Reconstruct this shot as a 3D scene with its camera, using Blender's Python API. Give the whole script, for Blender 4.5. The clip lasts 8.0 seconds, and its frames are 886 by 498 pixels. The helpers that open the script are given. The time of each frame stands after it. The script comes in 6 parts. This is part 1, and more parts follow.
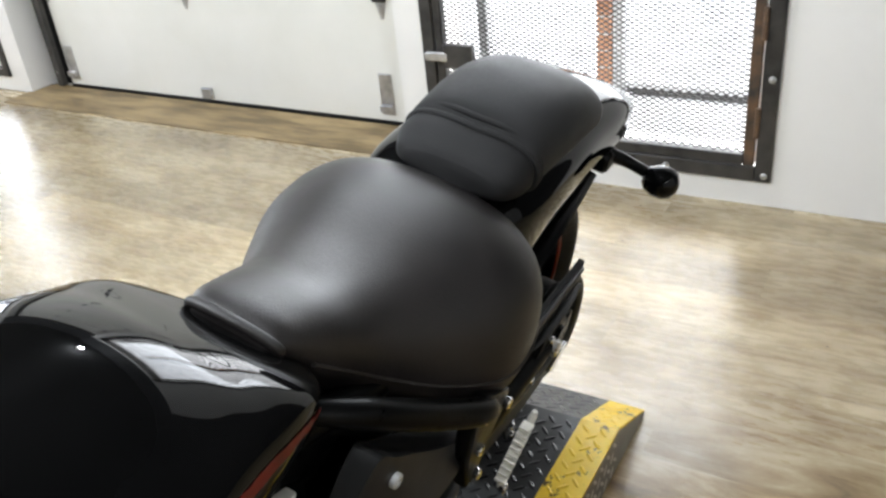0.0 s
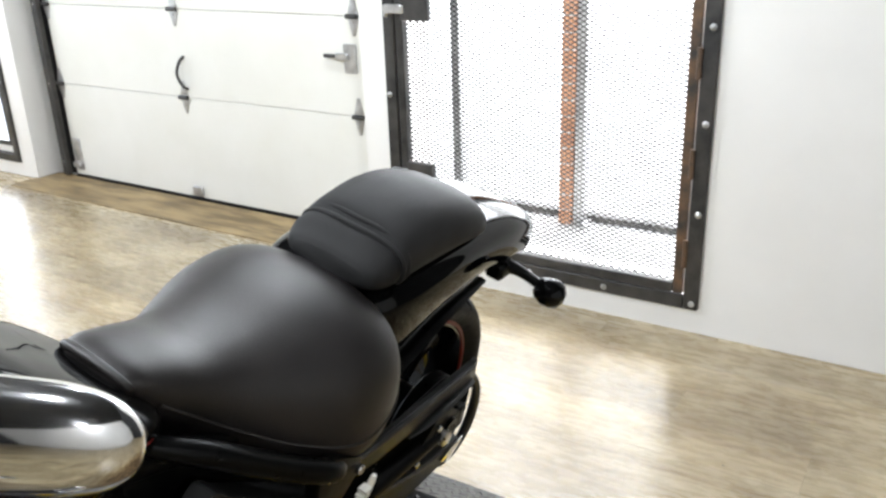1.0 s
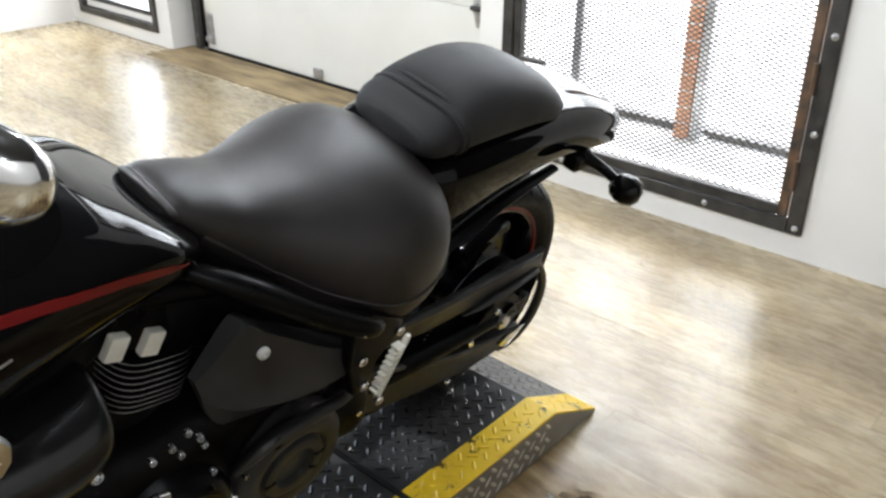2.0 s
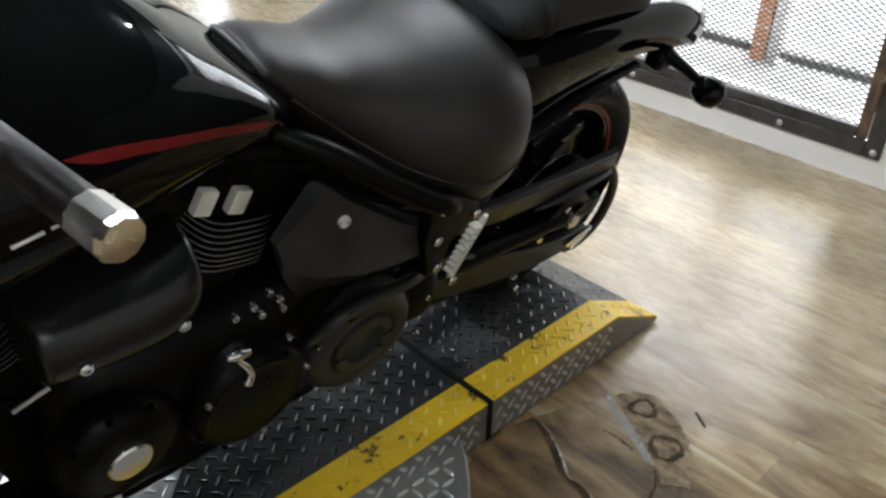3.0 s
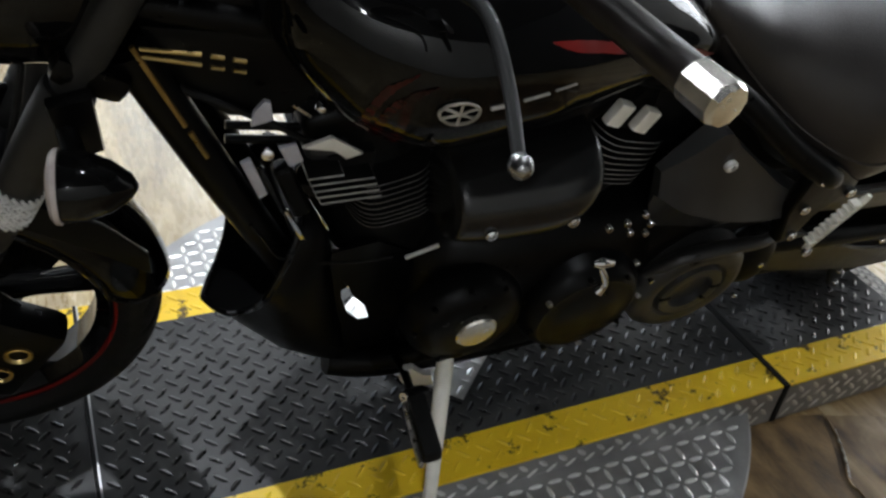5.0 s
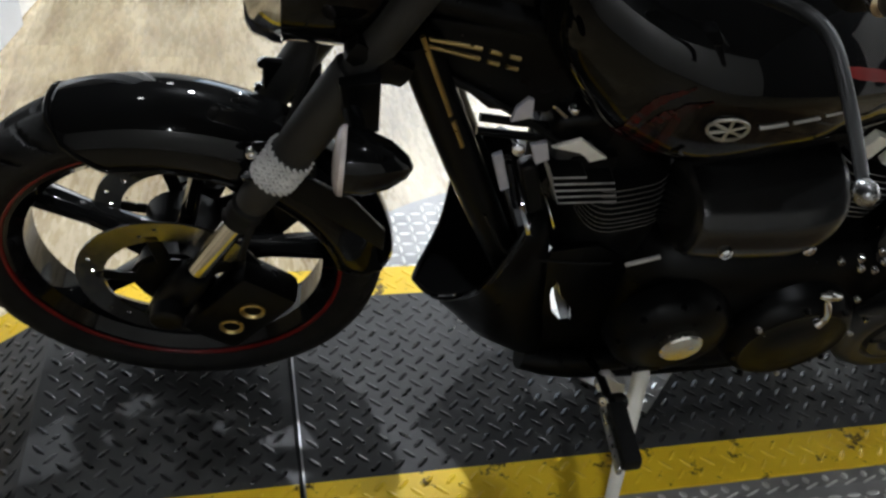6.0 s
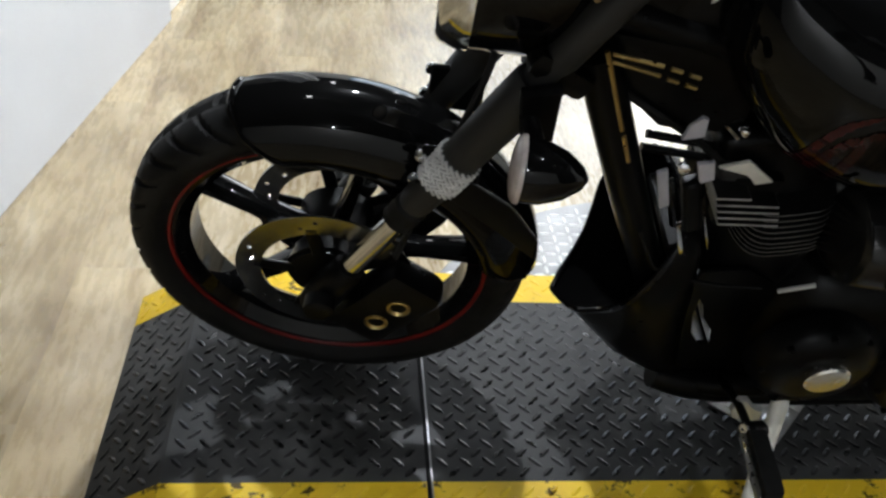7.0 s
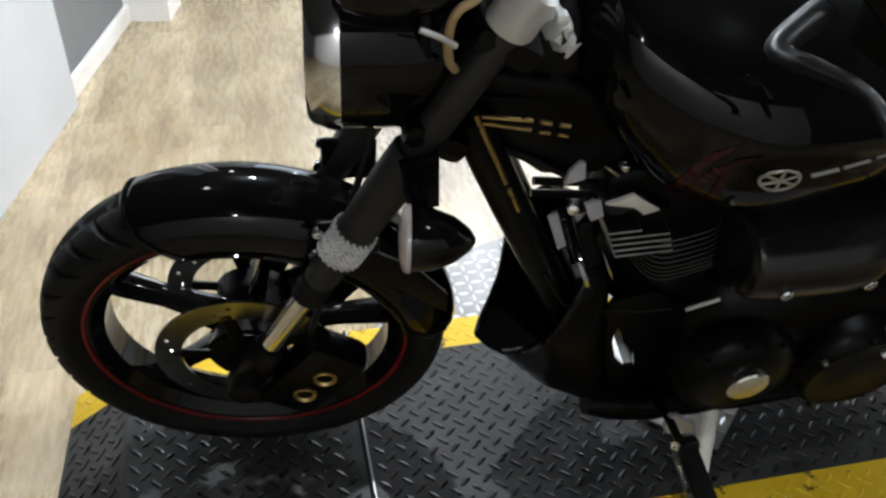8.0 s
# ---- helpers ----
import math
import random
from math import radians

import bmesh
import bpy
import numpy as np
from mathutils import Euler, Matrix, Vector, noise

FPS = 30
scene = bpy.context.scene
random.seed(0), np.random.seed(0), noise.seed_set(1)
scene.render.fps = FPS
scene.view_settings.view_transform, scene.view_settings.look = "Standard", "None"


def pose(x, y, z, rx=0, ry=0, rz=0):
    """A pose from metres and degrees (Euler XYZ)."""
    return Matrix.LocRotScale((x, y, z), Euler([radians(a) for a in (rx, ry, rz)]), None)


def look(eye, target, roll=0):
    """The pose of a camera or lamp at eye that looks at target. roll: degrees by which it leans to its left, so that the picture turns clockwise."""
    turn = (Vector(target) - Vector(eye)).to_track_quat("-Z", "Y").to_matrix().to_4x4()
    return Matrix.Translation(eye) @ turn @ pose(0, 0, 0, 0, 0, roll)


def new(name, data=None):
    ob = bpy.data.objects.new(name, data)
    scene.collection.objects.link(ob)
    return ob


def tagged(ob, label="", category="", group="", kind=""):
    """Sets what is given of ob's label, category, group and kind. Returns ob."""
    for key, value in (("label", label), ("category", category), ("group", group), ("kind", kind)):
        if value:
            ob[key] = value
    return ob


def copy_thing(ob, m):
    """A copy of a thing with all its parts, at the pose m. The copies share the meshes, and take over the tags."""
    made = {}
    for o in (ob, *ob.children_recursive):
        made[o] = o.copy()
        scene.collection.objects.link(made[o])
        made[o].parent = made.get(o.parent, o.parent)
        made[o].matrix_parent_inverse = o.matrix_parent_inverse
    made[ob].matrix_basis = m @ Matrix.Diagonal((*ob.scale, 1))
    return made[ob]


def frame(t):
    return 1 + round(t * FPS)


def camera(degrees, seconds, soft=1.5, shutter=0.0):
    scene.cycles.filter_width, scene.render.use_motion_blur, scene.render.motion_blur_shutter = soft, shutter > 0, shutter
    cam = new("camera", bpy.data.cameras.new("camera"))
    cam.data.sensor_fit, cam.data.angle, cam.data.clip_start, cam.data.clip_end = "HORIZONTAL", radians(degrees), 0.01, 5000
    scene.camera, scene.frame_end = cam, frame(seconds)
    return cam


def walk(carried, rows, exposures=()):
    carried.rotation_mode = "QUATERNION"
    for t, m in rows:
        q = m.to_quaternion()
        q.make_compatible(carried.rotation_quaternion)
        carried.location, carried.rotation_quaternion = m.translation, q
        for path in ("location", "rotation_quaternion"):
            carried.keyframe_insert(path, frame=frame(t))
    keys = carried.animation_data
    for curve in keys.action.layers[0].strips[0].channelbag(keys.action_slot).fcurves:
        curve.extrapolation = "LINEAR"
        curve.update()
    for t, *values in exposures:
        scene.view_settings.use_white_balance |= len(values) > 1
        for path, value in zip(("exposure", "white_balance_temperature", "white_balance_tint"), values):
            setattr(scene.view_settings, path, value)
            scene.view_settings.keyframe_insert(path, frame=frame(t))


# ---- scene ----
cam = camera(54.6, 8.0, soft=2.6)
PATH = [
    (0, (0.859, 0.341, 1.395), (-0.075, 1.812, 0.414), -6.3),
    (0.5, (0.976, 0.342, 1.382), (0.006, 1.865, 0.522), -7.8),
    (1, (1.15, 0.29, 1.423), (0.149, 1.859, 0.691), -1.9),
    (1.5, (1.245, 0.33, 1.411), (0.026, 1.718, 0.642), -0.2),
    (1.7, (1.26, 0.339, 1.395), (0.047, 1.688, 0.568), 0.1),
    (2.8, (1.262, 0.308, 1.293), (0.121, 1.564, 0.235), 1.6),
    (3, (1.25, 0.281, 1.292), (0.043, 1.472, 0.232), 1.5),
    (3.5, (1.233, 0.229, 1.285), (-0.033, 1.305, 0.173), 2.6),
    (4, (1.216, 0.181, 1.276), (-0.1, 1.159, 0.13), 3.3),
    (4.2, (1.211, 0.153, 1.271), (-0.138, 1.075, 0.117), 3.8),
    (5.3, (1.192, 0.014, 1.257), (-0.279, 0.682, 0.078), 7.7),
    (5.5, (1.187, -0.015, 1.255), (-0.303, 0.589, 0.066), 7.8),
    (6, (1.179, -0.075, 1.259), (-0.357, 0.378, 0.06), 7.5),
    (6.5, (1.176, -0.129, 1.254), (-0.379, 0.211, 0.044), 8.0),
    (7, (1.18, -0.165, 1.26), (-0.396, 0.085, 0.055), 7.1),
    (7.5, (1.178, -0.151, 1.279), (-0.416, 0.103, 0.098), 4.8),
    (8, (1.177, -0.102, 1.314), (-0.422, 0.255, 0.168), 1.0),
]
EXPOSURES = [(0.0, 1.38), (0.5, 1.52), (1.7, 1.53), (2.8, 1.16), (4.2, 1.05), (5.3, 1.05), (8.0, 1.14)]
walk(cam, [(t, look(eye, target, roll)) for t, eye, target, roll in PATH], EXPOSURES)

# ---- world and lights ----
world = bpy.data.worlds.new("overcast_day")
scene.world = world
world.use_nodes = True
wn = world.node_tree
sky = wn.nodes.new("ShaderNodeTexSky")
sky.sky_type, sky.sun_disc = "NISHITA", False
sky.sun_elevation, sky.sun_rotation = radians(48), radians(200)
wn.links.new(sky.outputs["Color"], wn.nodes["Background"].inputs["Color"])
wn.nodes["Background"].inputs["Strength"].default_value = 0.15

sun = new("sun", bpy.data.lights.new("sun", "SUN"))
sun.data.energy, sun.data.angle, sun.data.color = 0.5, radians(20), (1.0, 0.97, 0.93)
sun.matrix_world = look((3, -6, 9), (0, 0, 0))


def area(name, energy, eye, target, sx, sy, colour):
    data = bpy.data.lights.new(name, "AREA")
    data.shape, data.size, data.size_y, data.energy, data.color = "RECTANGLE", sx, sy, energy, colour
    ob = new(name, data)
    ob.matrix_world = look(eye, target)
    return ob


# daylight through the mesh door and the far window
area("door_daylight", 19, (-0.2, 3.3, 1.75), (-0.2, 0.0, 0.9), 1.05, 0.75, (0.85, 0.925, 1.0))
# unseen lamp added at the west wall for glare on the floor
area("west_glare_fill", 12, (-4.93, 1.6, 1.9), (0.0, 1.2, 0.6), 2.6, 1.25, (0.82, 0.91, 1.0))
area("window_daylight", 2, (-4.2, 3.42, 1.5), (-4.2, 0.0, 0.5), 0.8, 0.7, (0.93, 0.97, 1.0))
BULBS = [(3.4, -0.8), (0.95, 0.6), (0.1, 0.95), (-0.95, 0.11), (-0.02, -0.7), (-0.5, 2.55), (-2.1, -0.2), (-2.1, 1.9), (-4.0, 1.3)]
for bx, by, watts in ((-0.95, 0.11, 86.0), (3.4, -0.8, 16.0), (0.95, 0.6, 14.0), (-0.5, 2.55, 32.0), (-4.0, 1.3, 26.0)):
    data = bpy.data.lights.new("bulb_light", "POINT")
    data.energy, data.shadow_soft_size, data.color = watts, 0.04, (0.87, 0.93, 1.0)
    new("bulb_light", data).location = (bx, by, 2.62)

# ---- materials ----
def mat(name, colour, rough=0.5, metal=0.0, coat=0.0, spec=0.5):
    m = bpy.data.materials.new(name)
    m.use_nodes = True
    b = m.node_tree.nodes["Principled BSDF"]
    b.inputs["Base Color"].default_value = (*colour, 1)
    b.inputs["Roughness"].default_value = rough
    b.inputs["Metallic"].default_value = metal
    b.inputs["Coat Weight"].default_value = coat
    b.inputs["Coat Roughness"].default_value = 0.03
    b.inputs["Specular IOR Level"].default_value = spec
    return m


def node(m, kind, **inputs):
    n = m.node_tree.nodes.new(kind)
    for key, value in inputs.items():
        n.inputs[key.replace("_", " ")].default_value = value
    return n


def link(m, a, b):
    m.node_tree.links.new(a, b)


def bsdf(m):
    return m.node_tree.nodes["Principled BSDF"]


def coords(m, scale=(1, 1, 1), kind="Object"):
    t = m.node_tree.nodes.new("ShaderNodeTexCoord")
    mp = m.node_tree.nodes.new("ShaderNodeMapping")
    mp.inputs["Scale"].default_value = scale
    link(m, t.outputs[kind], mp.inputs["Vector"])
    return mp.outputs["Vector"]


def ramp(m, fac, stops):
    r = m.node_tree.nodes.new("ShaderNodeValToRGB")
    e = r.color_ramp.elements
    while len(e) < len(stops):
        e.new(0.5)
    for el, (p, c) in zip(e, stops):
        el.position, el.color = p, (*c, 1)
    link(m, fac, r.inputs["Fac"])
    return r.outputs["Color"]


def vary(m, colour_a, colour_b, scale=3.0, detail=6.0, stretch=(1, 1, 1), bump=0.0, bump_scale=80.0, rough=None, low=0.35, high=0.65, kind="Object"):
    """Two-scale mottling of the base colour, fine bump and an uneven gloss."""
    v = coords(m, stretch, kind)
    n = node(m, "ShaderNodeTexNoise", Scale=scale, Detail=detail, Roughness=0.6)
    link(m, v, n.inputs["Vector"])
    link(m, ramp(m, n.outputs["Fac"], [(low, colour_a), (high, colour_b)]), bsdf(m).inputs["Base Color"])
    if rough:
        n2 = node(m, "ShaderNodeTexNoise", Scale=scale * 4, Detail=4.0)
        link(m, v, n2.inputs["Vector"])
        mr = node(m, "ShaderNodeMapRange", From_Min=0.3, From_Max=0.7, To_Min=rough[0], To_Max=rough[1])
        link(m, n2.outputs["Fac"], mr.inputs["Value"])
        link(m, mr.outputs["Result"], bsdf(m).inputs["Roughness"])
    if bump:
        n3 = node(m, "ShaderNodeTexNoise", Scale=bump_scale, Detail=3.0)
        link(m, v, n3.inputs["Vector"])
        bp = node(m, "ShaderNodeBump", Strength=bump, Distance=0.002)
        link(m, n3.outputs["Fac"], bp.inputs["Height"])
        link(m, bp.outputs["Normal"], bsdf(m).inputs["Normal"])
    return m


WHITE = vary(mat("white_wall_paint", (0.8, 0.79, 0.76), 0.6), (0.78, 0.765, 0.735), (0.83, 0.815, 0.785), 1.5, bump=0.15, bump_scale=120, rough=(0.5, 0.65))
PARTITION = vary(mat("cool_grey_white_paint", (0.62, 0.64, 0.67), 0.6), (0.54, 0.555, 0.58), (0.6, 0.617, 0.64), 1.5, bump=0.15, bump_scale=120, rough=(0.5, 0.65))
DOORWHITE = vary(mat("garage_door_paint", (0.8, 0.79, 0.74), 0.45), (0.74, 0.73, 0.67), (0.79, 0.78, 0.73), 2.0, bump=0.08, bump_scale=200, rough=(0.35, 0.5))
DARKWALL = vary(mat("charcoal_wall_paint", (0.04, 0.04, 0.042), 0.7), (0.035, 0.035, 0.037), (0.048, 0.048, 0.05), 2.0, bump=0.1)
GREYWALL = vary(mat("grey_wall_paint", (0.3, 0.31, 0.32), 0.6), (0.15, 0.155, 0.165), (0.185, 0.19, 0.2), 2.0, bump=0.1)
STEEL = vary(mat("dark_steel", (0.06, 0.06, 0.06), 0.45, 0.6), (0.035, 0.035, 0.035), (0.09, 0.085, 0.08), 9.0, bump=0.1, rough=(0.35, 0.6))
RUSTY = vary(mat("rusty_steel", (0.12, 0.08, 0.05), 0.6, 0.5), (0.05, 0.045, 0.04), (0.2, 0.12, 0.07), 14.0, bump=0.2, rough=(0.45, 0.7))
ZINC = vary(mat("zinc_plated_steel", (0.5, 0.5, 0.5), 0.35, 0.9), (0.4, 0.4, 0.4), (0.62, 0.62, 0.62), 20.0, rough=(0.3, 0.5))
RUBBER = vary(mat("black_rubber", (0.02, 0.02, 0.02), 0.6, 0.0, 0.0, 0.15), (0.004, 0.004, 0.004), (0.009, 0.009, 0.0088), 20.0, bump=0.1, bump_scale=300, rough=(0.5, 0.7))
CONCRETE = vary(mat("pale_concrete", (0.5, 0.5, 0.48), 0.8), (0.42, 0.42, 0.4), (0.58, 0.58, 0.56), 4.0, bump=0.3)
BRICK = vary(mat("orange_brick", (0.45, 0.2, 0.1), 0.8), (0.4, 0.17, 0.08), (0.52, 0.25, 0.13), 12.0, bump=0.3)
PLYWOOD = vary(mat("raw_plywood", (0.32, 0.22, 0.1), 0.65), (0.16, 0.11, 0.052), (0.38, 0.275, 0.14), 4.0, 9.0, (0.7, 3, 1), bump=0.15, rough=(0.55, 0.75), low=0.4, high=0.6)
CEILING = vary(mat("dark_ceiling_paint", (0.03, 0.03, 0.03), 0.8), (0.025, 0.025, 0.025), (0.035, 0.035, 0.035), 2.0)
BULBGLOW = mat("lit_bulb", (1, 1, 1), 0.3)
bsdf(BULBGLOW).inputs["Emission Color"].default_value = (0.94, 0.97, 1.0, 1)
bsdf(BULBGLOW).inputs["Emission Strength"].default_value = 30.0
GLASS = mat("tinted_window_glass", (0.55, 0.57, 0.6), 0.02)
bsdf(GLASS).inputs["Transmission Weight"].default_value = 1.0
bsdf(GLASS).inputs["IOR"].default_value = 1.05

BLACKPLATE = vary(mat("black_tread_plate", (0.012, 0.012, 0.012), 0.2, 0.0, 0.0, 0.22), (0.032, 0.032, 0.032), (0.052, 0.052, 0.0515), 5.0, bump=0.06, bump_scale=120, rough=(0.3, 0.42))
# lugs coloured darker than the plate, for the shade on their slopes
BLACKLUG = vary(mat("black_shaded_lug", (0.008, 0.008, 0.008), 0.25, 0.0, 0.0, 0.35), (0.005, 0.005, 0.005), (0.012, 0.012, 0.012), 9.0, rough=(0.24, 0.36))
YELLOW = vary(mat("yellow_safety_paint", (0.68, 0.44, 0.02), 0.4, 0.0, 0.0, 0.35), (0.64, 0.39, 0.012), (0.8, 0.53, 0.02), 8.0, bump=0.1, rough=(0.35, 0.55), low=0.25, high=0.5)
# black scuffs on the yellow paint
sn = node(YELLOW, "ShaderNodeTexNoise", Scale=23.0, Detail=6.0, Roughness=0.7)
link(YELLOW, coords(YELLOW, (1, 0.8, 1)), sn.inputs["Vector"])
smix = YELLOW.node_tree.nodes.new("ShaderNodeMix")
smix.data_type, smix.blend_type = "RGBA", "MULTIPLY"
smix.inputs["Factor"].default_value = 1.0
link(YELLOW, bsdf(YELLOW).inputs["Base Color"].links[0].from_socket, smix.inputs["A"])
link(YELLOW, ramp(YELLOW, sn.outputs["Fac"], [(0.0, (1, 1, 1)), (0.575, (1, 1, 1)), (0.615, (0.12, 0.11, 0.1)), (1.0, (0.08, 0.07, 0.06))]), smix.inputs["B"])
link(YELLOW, smix.outputs["Result"], bsdf(YELLOW).inputs["Base Color"])
ALUPLATE = vary(mat("bare_aluminium_plate", (0.4, 0.4, 0.4), 0.4, 0.7), (0.25, 0.248, 0.244), (0.37, 0.366, 0.361), 10.0, bump=0.1, rough=(0.38, 0.5))
ALULUG = vary(mat("rubbed_aluminium_lug", (0.8, 0.8, 0.79), 0.3, 1.0), (0.7, 0.7, 0.69), (0.86, 0.86, 0.85), 20.0, rough=(0.3, 0.44))

GLOSS = vary(mat("gloss_black_paint", (0.008, 0.008, 0.008), 0.03, 0.0, 0.0, 0.21), (0.002, 0.002, 0.002), (0.0035, 0.0035, 0.0036), 5.0, rough=(0.012, 0.03))
SATIN = vary(mat("satin_black_metal", (0.01, 0.01, 0.01), 0.34, 0.0, 0.0, 0.11), (0.0015, 0.0015, 0.0015), (0.003, 0.003, 0.003), 12.0, bump=0.05, bump_scale=400, rough=(0.27, 0.4))
MATT = vary(mat("matt_black_plastic", (0.01, 0.01, 0.01), 0.5, 0.0, 0.0, 0.14), (0.0022, 0.0022, 0.0022), (0.005, 0.005, 0.005), 15.0, bump=0.1, bump_scale=500, rough=(0.36, 0.5))
LEATHER = vary(mat("black_vinyl_seat", (0.022, 0.021, 0.021), 0.42, 0.0, 0.0, 0.5), (0.0095, 0.0078, 0.0072), (0.018, 0.0148, 0.0137), 6.0, bump=0.3, bump_scale=420, rough=(0.4, 0.48))
PILLION = vary(mat("matt_black_vinyl", (0.02, 0.02, 0.02), 0.6, 0.0, 0.0, 0.2), (0.014, 0.0137, 0.0137), (0.024, 0.0235, 0.0235), 6.0, bump=0.3, bump_scale=420, rough=(0.56, 0.66))
CHROME = vary(mat("chrome", (0.75, 0.75, 0.76), 0.08, 1.0), (0.7, 0.7, 0.71), (0.8, 0.8, 0.8), 8.0, rough=(0.05, 0.14))
BRUSHED = vary(mat("silver_metal", (0.6, 0.6, 0.6), 0.3, 1.0), (0.5, 0.5, 0.5), (0.68, 0.68, 0.67), 25.0, bump=0.08, rough=(0.22, 0.4))
SILVERPAINT = vary(mat("silver_grey_paint", (0.62, 0.62, 0.61), 0.4, 0.3), (0.55, 0.55, 0.54), (0.68, 0.68, 0.67), 20.0, rough=(0.3, 0.5))
RED = vary(mat("red_pinstripe", (0.2, 0.005, 0.004), 0.35, 0, 0.0, 0.3), (0.1, 0.003, 0.0025), (0.15, 0.005, 0.004), 15.0)
FLAME = vary(mat("dark_red_flame", (0.03, 0.002, 0.0015), 0.1, 0, 0.0, 0.25), (0.012, 0.0012, 0.001), (0.04, 0.002, 0.0018), 25.0, rough=(0.05, 0.12))
DISCSTEEL = vary(mat("dull_disc_steel", (0.13, 0.13, 0.13), 0.3, 1.0), (0.2, 0.2, 0.2), (0.3, 0.3, 0.29), 25.0, rough=(0.16, 0.26))
BRASS = vary(mat("gold_anodised_metal", (0.45, 0.34, 0.14), 0.3, 1.0), (0.4, 0.3, 0.12), (0.5, 0.38, 0.16), 20.0, rough=(0.25, 0.4))
LENS = vary(mat("dull_clear_lens", (0.5, 0.44, 0.41), 0.2), (0.36, 0.31, 0.29), (0.55, 0.49, 0.46), 30.0)
PALE = vary(mat("pale_cream_paint", (0.78, 0.76, 0.68), 0.35), (0.7, 0.68, 0.6), (0.82, 0.8, 0.73), 30.0, rough=(0.3, 0.45))
KNIT = vary(mat("grey_woven_webbing", (0.5, 0.5, 0.5), 0.85), (0.5, 0.5, 0.5), (0.76, 0.76, 0.75), 30.0, bump=0.3, bump_scale=300)
GRIPSILVER = vary(mat("polished_silver_metal", (0.86, 0.84, 0.8), 0.2, 1.0), (0.82, 0.8, 0.76), (0.9, 0.88, 0.84), 20.0, rough=(0.18, 0.28))
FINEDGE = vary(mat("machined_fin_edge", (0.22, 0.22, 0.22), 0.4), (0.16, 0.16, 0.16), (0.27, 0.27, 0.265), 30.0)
# darker copy of the machined edge, for fins that catch less light
FINDIM = vary(mat("shaded_fin_edge", (0.1, 0.1, 0.1), 0.45), (0.06, 0.06, 0.06), (0.13, 0.13, 0.128), 30.0)
# near-black colour that puts the shade of recesses into the surface
SHADE = mat("shade_black_recess", (0.0015, 0.0015, 0.0015), 0.9, 0.0, 0.0, 0.02)
LEVERPAINT = vary(mat("worn_grey_black_paint", (0.012, 0.012, 0.012), 0.3, 0.0, 0.0, 0.13), (0.006, 0.006, 0.006), (0.009, 0.009, 0.009), 20.0, rough=(0.3, 0.36))
GRIPRUBBER = vary(mat("dark_brown_black_grip", (0.012, 0.009, 0.008), 0.35, 0.0, 0.0, 0.45), (0.008, 0.006, 0.0055), (0.018, 0.0135, 0.012), 14.0, bump=0.12, bump_scale=260, rough=(0.28, 0.4))
LEVERBALL = vary(mat("dull_polished_alloy", (0.3, 0.3, 0.3), 0.25, 1.0), (0.24, 0.24, 0.24), (0.34, 0.34, 0.335), 30.0, rough=(0.2, 0.32))
KNITBASE = vary(mat("shaded_webbing_ground", (0.07, 0.07, 0.07), 0.9, 0.0, 0.0, 0.1), (0.05, 0.05, 0.05), (0.1, 0.1, 0.1), 60.0)
PANELBLACK = vary(mat("satin_black_cover_paint", (0.02, 0.02, 0.02), 0.45, 0.0, 0.0, 0.4), (0.018, 0.018, 0.018), (0.03, 0.03, 0.0296), 10.0, bump=0.12, bump_scale=450, rough=(0.36, 0.46))
LAVENDER = vary(mat("satin_grey_alloy", (0.5, 0.5, 0.56), 0.4), (0.36, 0.36, 0.41), (0.5, 0.5, 0.55), 20.0, rough=(0.35, 0.5))
COVER = vary(mat("semi_gloss_black_cover", (0.01, 0.01, 0.01), 0.2, 0.0, 0.0, 0.4), (0.006, 0.006, 0.006), (0.011, 0.011, 0.0108), 9.0, bump=0.04, bump_scale=300, rough=(0.17, 0.27))
FORKMATT = vary(mat("matt_grey_black_coating", (0.022, 0.022, 0.022), 0.6, 0.0, 0.0, 0.4), (0.009, 0.009, 0.009), (0.016, 0.016, 0.0158), 14.0, bump=0.08, bump_scale=400, rough=(0.5, 0.62))
EMBLEM = vary(mat("pale_silver_emblem", (0.4, 0.38, 0.33), 0.35, 0.6), (0.32, 0.305, 0.265), (0.43, 0.41, 0.36), 30.0)


# ---- mesh helpers ----
def finish(name, bm, material, parent=None, label="", smooth=40):
    me = bpy.data.meshes.new(name)
    bmesh.ops.recalc_face_normals(bm, faces=bm.faces)
    bm.to_mesh(me)
    bm.free()
    if smooth:
        for p in me.polygons:
            p.use_smooth = True
        me.set_sharp_from_angle(angle=radians(smooth))
    me.materials.append(material)
    ob = new(name, me)
    if parent:
        ob.parent = parent
    if label:
        ob["label"] = label
    return ob


def part(name, bm, material, parent, label="", smooth=40):
    return finish(name, bm, material, parent, label, smooth)


def thing(name, label, category, group="", kind="", m=None):
    ob = new(name)
    ob.empty_display_size = 0.1
    if m is not None:
        ob.matrix_world = m
    return tagged(ob, label, category, group, kind)


